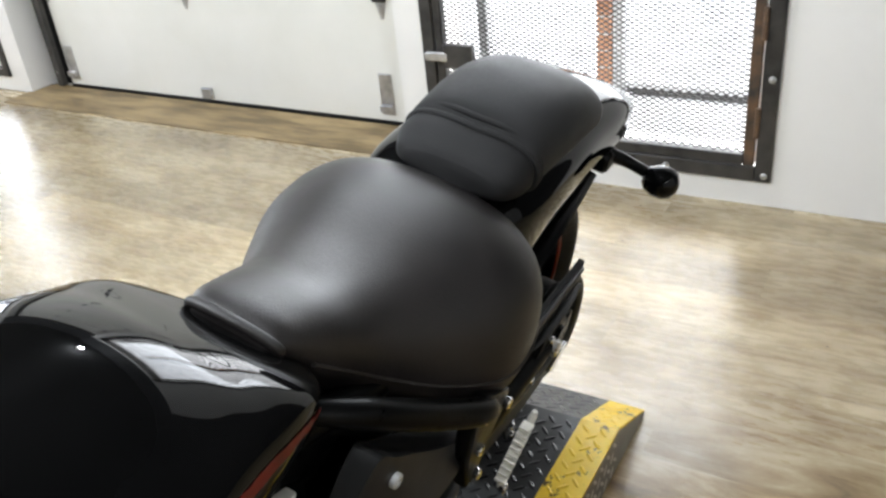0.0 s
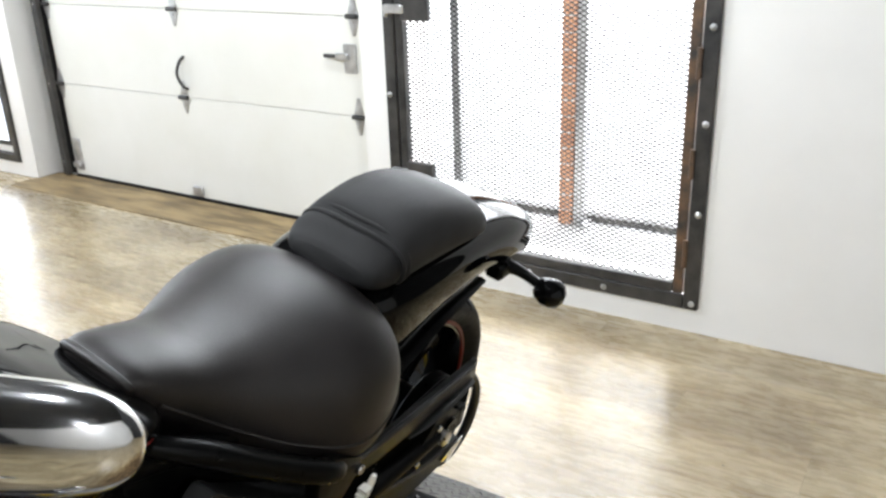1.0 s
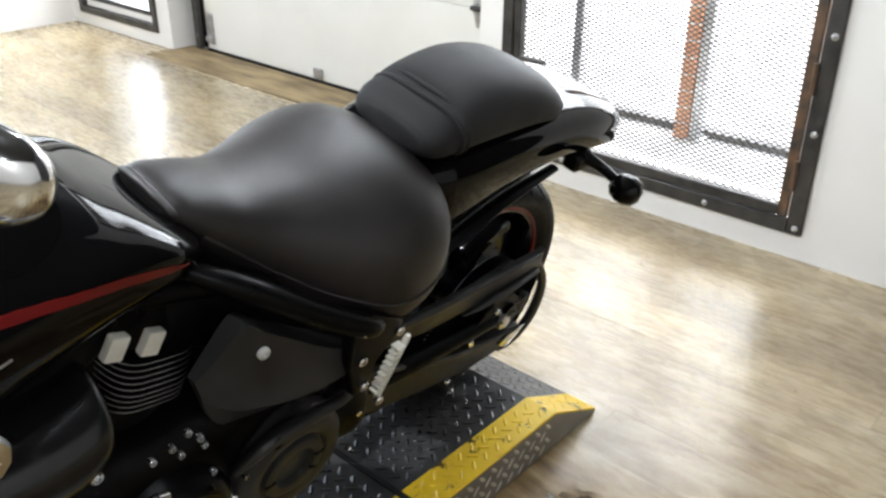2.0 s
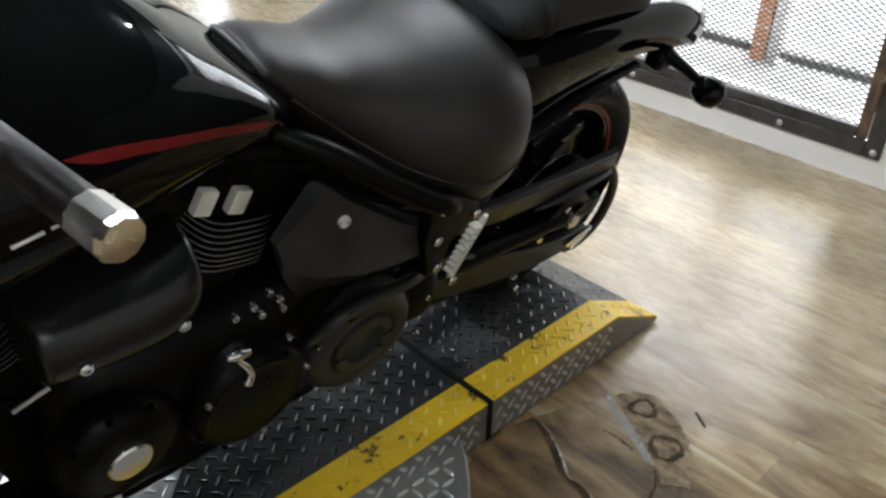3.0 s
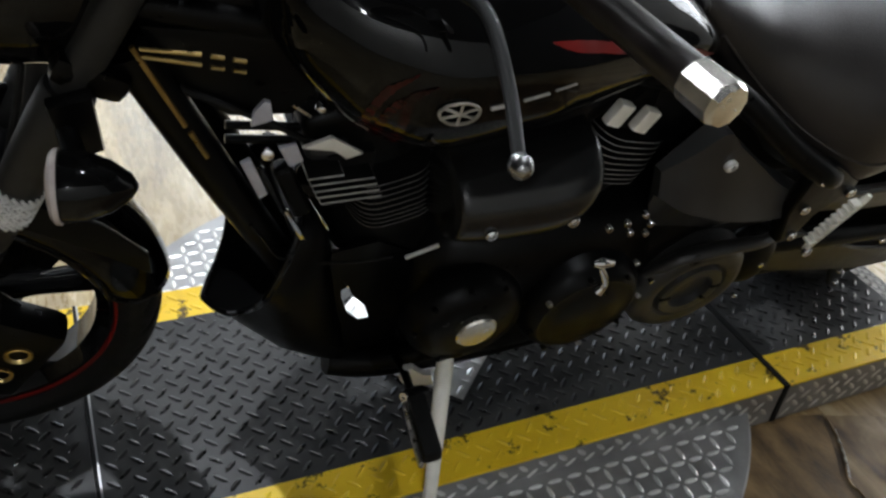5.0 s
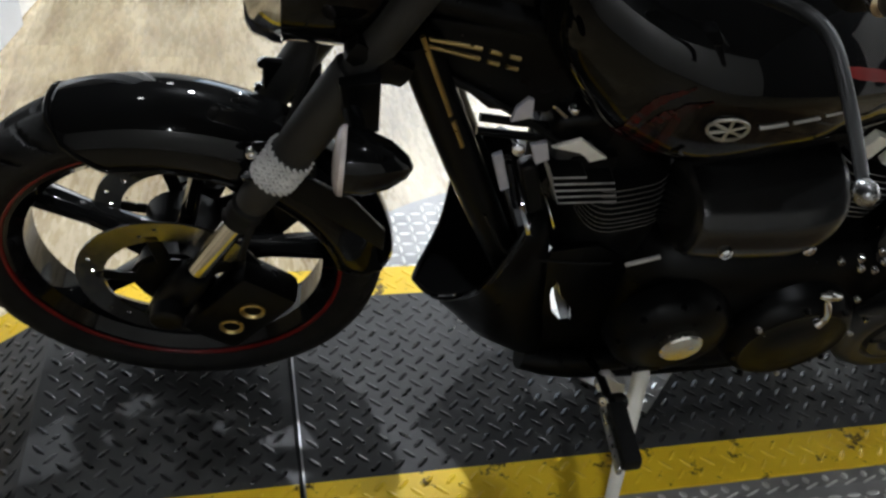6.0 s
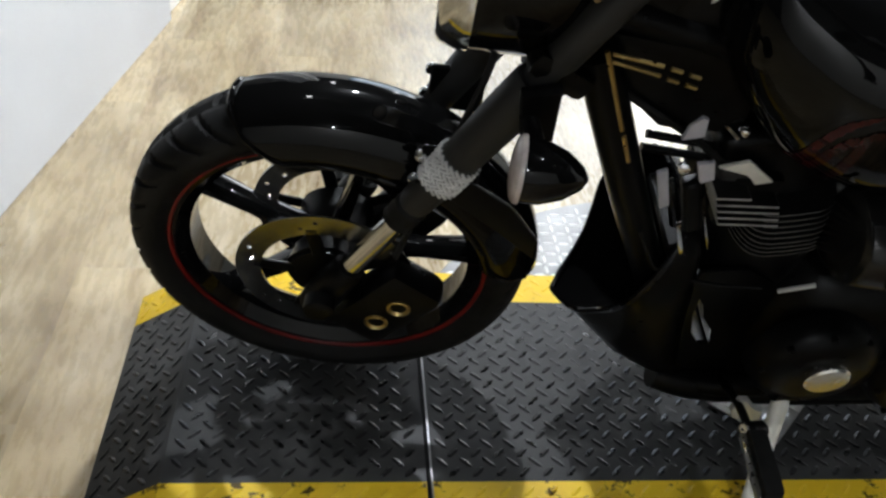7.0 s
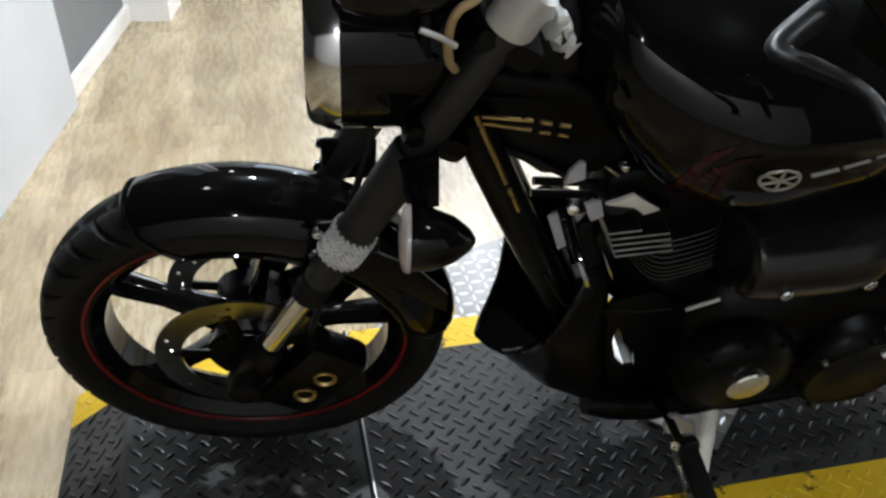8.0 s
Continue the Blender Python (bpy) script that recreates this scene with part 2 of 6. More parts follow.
def box(bm, x0, x1, y0, y1, z0, z1, bevel=0.0, m=None, segments=1):
    r = bmesh.ops.create_cube(bm, size=1.0)
    vs = r["verts"]
    bmesh.ops.transform(bm, verts=vs, matrix=Matrix.Translation(((x0 + x1) / 2, (y0 + y1) / 2, (z0 + z1) / 2)) @ Matrix.Diagonal((x1 - x0, y1 - y0, z1 - z0, 1)))
    if bevel:
        es = {e for v in vs for e in v.link_edges}
        out = bmesh.ops.bevel(bm, geom=list(es), offset=bevel, segments=segments, profile=0.6, affect="EDGES")
        vs = list({v for f in out["faces"] for v in f.verts} | {v for v in vs if v.is_valid})
    if m is not None:
        bmesh.ops.transform(bm, verts=vs, matrix=m)
    return bm


def boxes(*specs, bevel=0.0):
    bm = bmesh.new()
    for s in specs:
        box(bm, *s, bevel=bevel)
    return bm


def rings(bm, loops, closed=False, cap=True):
    """Skin a list of vertex loops, each a list of points."""
    rows = [[bm.verts.new(p) for p in loop] for loop in loops]
    n = len(rows[0])
    for a, b in zip(rows, rows[1:] + ([rows[0]] if closed else [])):
        for i in range(n):
            bm.faces.new((a[i], a[(i + 1) % n], b[(i + 1) % n], b[i]))
    if cap and not closed:
        bm.faces.new(rows[0][::-1])
        bm.faces.new(rows[-1])
    return rows


def smooth_rows(rows, count):
    """Catmull-Rom through rows of numbers."""
    rows = np.array(rows, float)
    p = np.vstack([2 * rows[0] - rows[1], rows, 2 * rows[-1] - rows[-2]])
    out = []
    for k in range(count + 1):
        s = k * (len(rows) - 1) / count
        i = min(int(s), len(rows) - 2)
        t = s - i
        a, b, c, d = p[i], p[i + 1], p[i + 2], p[i + 3]
        out.append(0.5 * (2 * b + (c - a) * t + (2 * a - 5 * b + 4 * c - d) * t * t + (3 * b - a - 3 * c + d) * t ** 3))
    return np.array(out)


def tube(bm, points, radius, n=12, count=0, flat=1.0):
    """A bent rod; radius a number or one for each point."""
    pts = np.array(points, float)
    rad = np.full(len(pts), radius) if np.isscalar(radius) else np.array(radius, float)
    if count:
        both = smooth_rows(np.column_stack([pts, rad]), count)
        pts, rad = both[:, :3], both[:, 3]
    tang = np.gradient(pts, axis=0)
    tang /= np.linalg.norm(tang, axis=1)[:, None]
    ref = np.array([0.0, 0.0, 1.0]) if abs(tang[0][2]) < 0.9 else np.array([1.0, 0.0, 0.0])
    side = np.cross(ref, tang[0])
    side /= np.linalg.norm(side)
    loops = []
    for p, t, r in zip(pts, tang, rad):
        side = side - t * np.dot(side, t)
        side /= np.linalg.norm(side)
        up = np.cross(t, side)
        loops.append([p + r * (math.cos(a) * side + flat * math.sin(a) * up) for a in np.linspace(0, 2 * math.pi, n, endpoint=False)])
    rings(bm, loops)
    return bm


def rod(points, radius, n=12, count=0, flat=1.0):
    return tube(bmesh.new(), points, radius, n, count, flat)


def lathe(bm, profile, centre, axis, n=40, closed=False, cap=True):
    """Turn a profile of (along, radius) about an axis through centre."""
    axis = Vector(axis).normalized()
    a = axis.orthogonal().normalized()
    b = axis.cross(a)
    c = Vector(centre)
    loops = [[c + axis * s + r * (math.cos(t) * a + math.sin(t) * b) for t in np.linspace(0, 2 * math.pi, n, endpoint=False)] for s, r in profile]
    rings(bm, loops, closed, cap)
    return bm


def turned(profile, centre, axis, n=40, closed=False, cap=True):
    return lathe(bmesh.new(), profile, centre, axis, n, closed, cap)


def body(rows, count=24, n=32, up=0.8, down=0.8):
    """A soft body along y: rows of y, half width, bottom, height of the greatest width, top (u is lateral)."""
    bm = bmesh.new()
    loops = []
    for y, a, wb, wm, wt in smooth_rows(rows, count):
        loop = []
        for t in np.linspace(0, 2 * math.pi, n, endpoint=False):
            c, s = math.cos(t), math.sin(t)
            e = up if s >= 0 else down
            loop.append((a * math.copysign(abs(c) ** e, c), y, wm + (wt - wm if s >= 0 else wm - wb) * math.copysign(abs(s) ** e, s)))
        loops.append(loop)
    rings(bm, loops)
    return bm


def slab(outline, thick, m):
    """A plate from a 2D outline (x, y), lying in m's xy plane and thick along its z."""
    bm = bmesh.new()
    lo = [bm.verts.new((x, y, 0)) for x, y in outline]
    hi = [bm.verts.new((x, y, thick)) for x, y in outline]
    bm.faces.new(lo[::-1])
    bm.faces.new(hi)
    for i in range(len(lo)):
        j = (i + 1) % len(lo)
        bm.faces.new((lo[i], lo[j], hi[j], hi[i]))
    es = [e for e in bm.edges if len({v.co.z for v in e.verts}) == 1]
    bmesh.ops.bevel(bm, geom=es, offset=thick * 0.3, segments=2, profile=0.6, affect="EDGES")
    bmesh.ops.transform(bm, verts=bm.verts, matrix=m)
    return bm


def turn_mesh(bm, m):
    bmesh.ops.transform(bm, verts=bm.verts, matrix=m)
    return bm

# ---- the room ----
H = 2.75
DX0, DX1, DZ0, DZ1 = -0.85, 0.437, 0.092, 2.25      # mesh door opening
WX0, WX1, WZ0, WZ1 = -4.70, -3.71, 0.085, 1.95      # far window opening

ground = tagged(finish("ground", boxes((-60, 60, 3.37, 120, -0.3, -0.012)), CONCRETE, smooth=0), "pale concrete yard outside the building", "ground", kind="structure")
floor = tagged(finish("floor", boxes((-4.85, 4.25, -6.0, 3.37, -0.3, -0.006)), PLYWOOD, smooth=0), "wood-look vinyl plank floor over plywood", "floor", kind="structure")
north = boxes(
    (-0.975, DX0, 3.06, 3.36, 0, 2.3), (DX1, 1.25, 3.06, 3.36, 0, 2.3), (DX0, DX1, 3.06, 3.36, -0.01, DZ0), (DX0, DX1, 3.06, 3.36, DZ1, 2.3),
    (-4.85, WX0, 3.2, 3.5, 0, H), (WX1, -3.6, 3.2, 3.5, 0, H), (WX0, WX1, 3.2, 3.5, 0, WZ0), (WX0, WX1, 3.2, 3.5, WZ1, H))
tagged(finish("wall_north", north, WHITE, smooth=0), "white painted wall with garage door, mesh door and window", "wall", kind="structure")
# unseen dark stretches of wall, added to keep the tank's reflections dark
north_dark = boxes((1.25, 4.25, 3.06, 3.36, 0, H), (-0.975, 1.25, 3.06, 3.36, 2.3, H), (-3.6, -0.975, 3.2, 3.5, 2.3, H))
tagged(finish("wall_north_unseen", north_dark, DARKWALL, smooth=0), "unseen dark wall above and beyond the doors, added for dark reflections", "wall", kind="structure")
# the unseen opening in this wall is added for the west fill lamp
tagged(finish("wall_west", boxes((-5.1, -4.82, -6.0, 3.2, 0, 1.2), (-5.1, -4.82, -6.0, 0.2, 1.2, H), (-5.1, -4.82, 3.0, 3.2, 1.2, H), (-5.1, -4.82, 0.2, 3.0, 2.55, H)), WHITE, smooth=0), "plain white painted wall", "wall", kind="structure")
tagged(finish("wall_east", boxes((4.0, 4.25, -6.0, 3.06, 0, H)), WHITE, smooth=0), "plain white painted side wall", "wall", kind="structure")
tagged(finish("ceiling", boxes((-5.1, 4.25, -6.0, 3.5, H, H + 0.2)), CEILING, smooth=0), "dark painted ceiling", "ceiling", kind="structure")
# the partition in front of the motorcycle stands at a slant to the north wall
SLANT = Matrix.Translation((-1.737, -0.751, 0)) @ Matrix.Rotation(radians(-9.4), 4, "Z")
south = turn_mesh(boxes((0, 1.32, -0.14, 0, 0, 1.05)), SLANT)
tagged(finish("wall_south", south, PARTITION, smooth=0), "cool white half-height partition beside the front wheel", "wall", kind="structure")
grey = turn_mesh(boxes((-0.82, -0.002, -0.16, -0.045, 0, H)), SLANT)
tagged(finish("wall_recess", grey, GREYWALL, smooth=0), "grey painted recessed wall", "wall", kind="structure")
skirt = turn_mesh(boxes((-0.815, -0.002, -0.043, -0.02, 0, 0.075), bevel=0.004), SLANT)
tagged(finish("baseboard", skirt, WHITE, smooth=0), "white baseboard under the grey wall", "baseboard", kind="structure")
end = turn_mesh(boxes((-1.05, -0.822, -1.2, 0.14, 0, H)), SLANT)
tagged(finish("wall_end", end, WHITE, smooth=0), "white end of a partition wall", "wall", kind="structure")
tagged(finish("wall_back", boxes((-5.1, 4.25, -6.2, -6.0, 0, H)), DARKWALL, smooth=0), "plain dark wall closing the room", "wall", kind="structure")
bm = boxes((-3.45, -2.86, -0.9, -0.55, 0.02, 0.9), bevel=0.02)
cab = thing("display_cabinet", "dark red-brown cabinet beyond the partition", "cabinet")
DARKRED = vary(mat("dark_red_wood", (0.05, 0.015, 0.012), 0.4), (0.035, 0.01, 0.008), (0.07, 0.02, 0.015), 8.0)
part("cabinet_body", bm, DARKRED, cab)
part("plinth", boxes((-3.42, -2.9, -0.87, -0.58, 0.0, 0.02)), MATT, cab)

# ---- sectional garage door ----
door = thing("garage_door", "closed white sectional garage door with zinc hinges", "garage door")
GY, GX0, GX1 = 3.345, -3.40, -0.985
joints = [0.018, 0.565, 1.01, 1.48, 1.95, 2.32]
for z0, z1 in zip(joints, joints[1:]):
    part("door_panel", boxes((GX0, GX1, GY, GY + 0.045, z0 + 0.001, z1 - 0.001), bevel=0.003), DOORWHITE, door)
part("bottom_seal", boxes((GX0, GX1, GY - 0.008, GY + 0.04, 0.002, 0.018), bevel=0.004), RUBBER, door, "black rubber bottom seal")


def hinge(x, z):
    """Folded leaf hinge: two pointed leaves and a knuckle with a roller pin."""
    leaf = []
    for s in (1, -1):
        leaf.append(slab([(-0.03, 0), (0.03, 0), (0.022, 0.03 * s), (0.007, 0.085 * s), (-0.007, 0.085 * s), (-0.022, 0.03 * s)][::s], 0.004,
                         Matrix.Translation((x, GY - 0.001, z)) @ Matrix.Rotation(radians(90), 4, "X")))
    h = part("hinge", leaf[0], ZINC, door)
    part("leaf", leaf[1], ZINC, h)
    part("knuckle", turned([(-0.032, 0.008), (-0.03, 0.011), (0.03, 0.011), (0.032, 0.008)], (x, GY - 0.014, z), (1, 0, 0), 12), STEEL, h)
    for dz in (0.028, -0.028):
        part("bolt_head", turned([(0, 0.007), (0.004, 0.006), (0.006, 0.003)], (x, GY - 0.004, z + dz), (0, -1, 0), 8), ZINC, h)


for hz in joints[1:5]:
    for hx in (GX0 + 0.015, -2.357, -1.222):
        hinge(hx, hz)
pull = part("pull_handle", rod([(-2.33, GY, 0.61), (-2.33, GY - 0.03, 0.63), (-2.345, GY - 0.045, 0.69), (-2.335, GY - 0.03, 0.75), (-2.33, GY, 0.775)], 0.008, 10, 20), STEEL, door, "dark steel pull handle")
part("slide_bolt", boxes((-1.32, -1.25, GY - 0.03, GY - 0.012, 0.82, 0.85), (-1.285, -1.215, GY - 0.012, GY + 0.002, 0.76, 0.89), bevel=0.004), ZINC, door, "zinc slide bolt")
part("slide_knob", rod([(-1.315, GY - 0.02, 0.835), (-1.385, GY - 0.02, 0.835)], 0.009), STEEL, door)
for bx in (GX0 + 0.05, -1.25):
    part("corner_bracket", boxes((bx - 0.035, bx + 0.035, GY - 0.006, GY, 0.05, 0.24), (bx - 0.03, bx + 0.03, GY - 0.03, GY - 0.006, 0.07, 0.1), bevel=0.003), ZINC, door)
part("lift_bracket", boxes((-2.38, -2.31, GY - 0.02, GY, 0.03, 0.085), bevel=0.004), ZINC, door)
for tx in (GX0 - 0.035,):
    part("track", boxes((tx - 0.02, tx + 0.02, GY - 0.05, GY - 0.045, 0.02, 2.3), (tx - 0.022, tx - 0.018, GY - 0.05, GY, 0.02, 2.3), (tx + 0.018, tx + 0.022, GY - 0.05, GY - 0.02, 0.02, 2.3)), STEEL if tx < -2 else ZINC, door, "vertical roller track")
for rz in (0.1, 0.565, 1.01, 1.48):
    part("roller", turned([(0, 0.018), (0.008, 0.022), (0.016, 0.018)], (GX0 - 0.045, GY - 0.03, rz), (1, 0, 0), 14), ZINC, door)
tagged(finish("wall_jamb", boxes((-3.6, -3.57, 3.2, 3.5, 0, 2.3)), WHITE, smooth=0), "white return beside the garage door", "wall", kind="structure")
tagged(finish("door_closure", boxes((-3.569, -0.975, 3.41, 3.5, -0.01, 2.3)), MATT, smooth=0), "outer skin behind the garage door", "trim", kind="structure")


# ---- mesh door ----
def expanded_mesh(x0, x1, z0, z1, y, wx, wz, strand=0.004):
    """Diamond mesh: crossing zigzag strands of flat section."""
    verts, faces = [], []
    nx, nz = int((x1 - x0) / wx), int((z1 - z0) / wz)
    wx, wz = (x1 - x0) / nx, (z1 - z0) / nz

    def bar(a, b):
        d = Vector((b[0] - a[0], 0, b[1] - a[1])).normalized()
        s = Vector((-d.z, 0, d.x)) * strand / 2
        k = len(verts)
        for p in (a, b):
            c = Vector((p[0], y, p[1]))
            for q in (s + Vector((0, -0.0015, 0)), -s + Vector((0, -0.0015, 0)), -s + Vector((0, 0.0015, 0)), s + Vector((0, 0.0015, 0))):
                verts.append(tuple(c + q))
        for i in range(4):
            j = (i + 1) % 4
            faces.append((k + i, k + j, k + 4 + j, k + 4 + i))

    for i in range(nx):
        for j in range(nz):
            xa, za = x0 + i * wx, z0 + j * wz
            bar((xa, za), (xa + wx, za + wz))
            bar((xa, za + wz), (xa + wx, za))
    me = bpy.data.meshes.new("mesh_panel")
    me.from_pydata(verts, [], faces)
    me.materials.append(STEEL)
    return me


gate = thing("mesh_door", "black steel security door with expanded metal mesh", "door")
part("frame_post", boxes((DX1 - 0.052, DX1, 3.044, 3.064, DZ0, DZ1), bevel=0.003), STEEL, gate)
part("frame_post", boxes((DX0, DX0 + 0.05, 3.044, 3.064, DZ0, DZ1), bevel=0.003), STEEL, gate)
part("frame_rail", boxes((DX0 + 0.05, DX1 - 0.052, 3.044, 3.064, DZ0, DZ0 + 0.05), bevel=0.003), STEEL, gate)
part("leaf_stile", boxes((DX1 - 0.094, DX1 - 0.058, 3.05, 3.09, DZ0 + 0.052, DZ1), bevel=0.004), RUSTY, gate, "rusty steel stile")
part("leaf_stile", boxes((DX0 + 0.052, DX0 + 0.086, 3.05, 3.09, DZ0 + 0.052, DZ1), bevel=0.004), STEEL, gate)
part("leaf_rail", boxes((DX0 + 0.086, DX1 - 0.094, 3.05, 3.09, DZ0 + 0.052, DZ0 + 0.088), bevel=0.004), STEEL, gate)
panel = new("mesh_panel", expanded_mesh(DX0 + 0.08, DX1 - 0.09, DZ0 + 0.08, DZ1, 3.074, 0.030, 0.0175))
panel.parent = gate
for bz in (0.115, 0.445, 0.755, 1.063, 1.37, 1.68, 1.99):
    for bx in (DX1 - 0.022, DX0 + 0.018):
        part("frame_bolt", turned([(0, 0.012), (0.004, 0.011), (0.008, 0.005)], (bx, 3.044, bz), (0, -1, 0), 10), ZINC, gate)
for bx in (-0.525, -0.215, 0.09):
    part("frame_bolt", turned([(0, 0.012), (0.004, 0.011), (0.008, 0.005)], (bx, 3.044, 0.115), (0, -1, 0), 10), ZINC, gate)
for bz in (0.45, 1.09):
    latch = part("lock_plate", boxes((DX0 + 0.1, DX0 + 0.22, 3.022, 3.05, bz - 0.045, bz + 0.045), bevel=0.004), STEEL, gate, "dark steel lock plate")
    part("slide_bar", boxes((DX0 + 0.02, DX0 + 0.115, 3.018, 3.044, bz - 0.02, bz + 0.012), bevel=0.004), ZINC, latch, "zinc sliding bolt")
for bz in (0.3, 0.62, 0.95):
    part("hinge_knuckle", turned([(-0.05, 0.009), (0.05, 0.009)], (DX1 - 0.056, 3.04, bz), (0, 0, 1), 10), RUSTY, gate)

# ---- porch outside the mesh door ----
tagged(finish("porch_floor", boxes((-1.6, 1.4, 3.36, 3.96, -0.012, 0.01), bevel=0.003), CONCRETE, smooth=0), "pale concrete porch slab", "porch", kind="structure")
tagged(finish("porch_kerb", boxes((-1.6, 1.4, 3.96, 4.02, -0.012, 0.04), bevel=0.004), STEEL, smooth=0), "dark steel threshold of the porch", "threshold", kind="structure")
pier = thing("brick_pier", "orange brick pier with a grey steel post", "pillar")
for k in range(30):
    part("brick", boxes((-0.465, -0.405, 3.86, 3.96, 0.012 + k * 0.075, 0.080 + k * 0.075), bevel=0.003), BRICK, pier, smooth=0)
part("mortar", boxes((-0.462, -0.408, 3.864, 3.956, 0.011, 2.26)), CONCRETE, pier)
post = thing("porch_post", "grey steel porch post", "post")
part("shaft", boxes((-0.4, -0.352, 3.88, 3.94, 0.012, 2.3), bevel=0.004), ZINC, post)
part("base_plate", boxes((-0.405, -0.33, 3.86, 3.96, 0.01, 0.02), bevel=0.002), ZINC, post)
copy_thing(post, Matrix.Translation((-0.66, 0, 0)))
BACKDROP = mat("hazy_daylight", (0.9, 0.9, 0.9), 1.0)
bsdf(BACKDROP).inputs["Emission Color"].default_value = (0.96, 0.98, 1, 1)
bsdf(BACKDROP).inputs["Emission Strength"].default_value = 4.0
tagged(finish("backdrop", boxes((-40, 40, 14, 14.2, -0.3, 25)), BACKDROP, smooth=0), "hazy white daylight beyond the yard", "backdrop", kind="structure")

# ---- far window ----
win = tagged(thing("window_1", "tall window in a dark steel surround", "window"), kind="structure")
part("window_frame", boxes((WX0, WX0 + 0.045, 3.185, 3.23, WZ0, WZ1), (WX1 - 0.045, WX1, 3.185, 3.23, WZ0, WZ1), (WX0 + 0.045, WX1 - 0.045, 3.185, 3.23, WZ0, WZ0 + 0.045), bevel=0.003), STEEL, win)
part("sash", boxes((WX0 + 0.085, WX0 + 0.11, 3.22, 3.25, WZ0 + 0.085, WZ1), (WX1 - 0.12, WX1 - 0.09, 3.22, 3.25, WZ0 + 0.085, WZ1), (WX0 + 0.11, WX1 - 0.12, 3.22, 3.25, WZ0 + 0.085, WZ0 + 0.115), bevel=0.003), STEEL, win)
part("sash_surround", boxes((WX0 + 0.045, WX0 + 0.085, 3.225, 3.24, WZ0 + 0.045, WZ1), (WX1 - 0.09, WX1 - 0.045, 3.225, 3.24, WZ0 + 0.045, WZ1), (WX0 + 0.085, WX1 - 0.09, 3.225, 3.24, WZ0 + 0.045, WZ0 + 0.085)), WHITE, win)
pane = part("pane", boxes((WX0 + 0.11, WX1 - 0.12, 3.232, 3.238, WZ0 + 0.115, WZ1)), GLASS, win, smooth=0)
pane.visible_shadow = False
part("lock_box", boxes((WX1 - 0.2, WX1 - 0.095, 3.17, 3.22, 0.62, 0.86), bevel=0.006), STEEL, win, "dark lock box on the sash")

# ---- plywood threshold in front of the garage door ----
tagged(finish("plywood_strip", boxes((-3.60, -1.0, 3.03, 3.335, -0.004, 0.006), bevel=0.002), PLYWOOD, smooth=0), "bare brown plywood strip before the garage door", "threshold", kind="structure")

# ---- ceiling bulbs ----
for k, (bx, by) in enumerate(BULBS):
    lamp = thing("ceiling_lamp", "lit bulb in a white ceiling holder", "lamp", "ceiling bulbs", m=Matrix.Translation((bx, by, H)))
    part("holder", turned([(0, 0.06), (-0.03, 0.055), (-0.05, 0.03), (-0.062, 0.026)], (0, 0, 0), (0, 0, 1), 20), WHITE, lamp)
    part("bulb", turned([(-0.06, 0.018), (-0.068, 0.034), (-0.082, 0.046), (-0.1, 0.05), (-0.118, 0.045), (-0.132, 0.03), (-0.138, 0.004)], (0, 0, 0), (0, 0, 1), 20), BULBGLOW, lamp, "lit bulb").visible_shadow = False

# ---- bike stand: turntable and platform ----
PZ = 0.105
EX0, IX0, IX1, EX1 = -0.245, -0.155, 0.30, 0.386
Y0, Y1, Y2, Y3 = -0.565, -0.43, 1.715, 1.895
LIP_Z = 0.018


def lugs(name, spots, parent, material, label=""):
    """Raised bars of tread plate at spots of (point, normal, angle); low pointed mounds."""
    verts, faces = [], []
    for p, (ex, ey, ez), turn in spots:
        c, s = math.cos(turn), math.sin(turn)
        a = ex * c + ey * s
        b = -ex * s + ey * c
        k = len(verts)
        for du, dv, dn in ((-0.0158, 0, 0), (-0.007, -0.0046, 0), (0.007, -0.0046, 0), (0.0158, 0, 0), (0.007, 0.0046, 0), (-0.007, 0.0046, 0), (-0.009, 0, 0.002), (0.009, 0, 0.002)):
            verts.append(tuple(p + a * du + b * dv + ez * dn))
        for f in ((0, 1, 6), (1, 2, 7, 6), (2, 3, 7), (3, 4, 7), (4, 5, 6, 7), (5, 0, 6)):
            faces.append(tuple(k + i for i in f))
    me = bpy.data.meshes.new(name)
    me.from_pydata(verts, [], faces)
    me.materials.append(material)
    ob = new(name, me)
    ob.parent = parent
    ob["kind"] = "stuff"
    if label:
        ob["label"] = label
    return ob


PITCH = 0.0283


def plate_spots(x0, x1, corner, ex, ey, ez, length, keep=lambda q: True):
    """Alternating lugs over a strip x0..x1 (along ex) and 0..length (along ey) from corner."""
    out = []
    reach = int((length + max(abs(x0), abs(x1))) / PITCH) + 2
    k = math.sqrt(0.5) * PITCH
    for i in range(-reach, reach):
        for j in range(-reach, reach):
            x, y = (i - j) * k, (i + j) * k
            if x0 + 0.009 < x < x1 - 0.009 and 0.009 < y < length - 0.009:
                p = corner + ex * x + ey * y
                if keep(p):
                    out.append((p, (ex, ey, ez), radians(45 if (i + j) % 2 else -45)))
    return out


AX, AY, AZ = Vector((1, 0, 0)), Vector((0, 1, 0)), Vector((0, 0, 1))
stand = thing("display_platform", "low black tread-plate motorcycle platform with yellow edges", "platform")
CX, CY, DR = 0.03, 0.64, 0.665


def in_patch(p):
    return abs(p.x - 0.012) + abs(p.y - 0.638) < 0.21


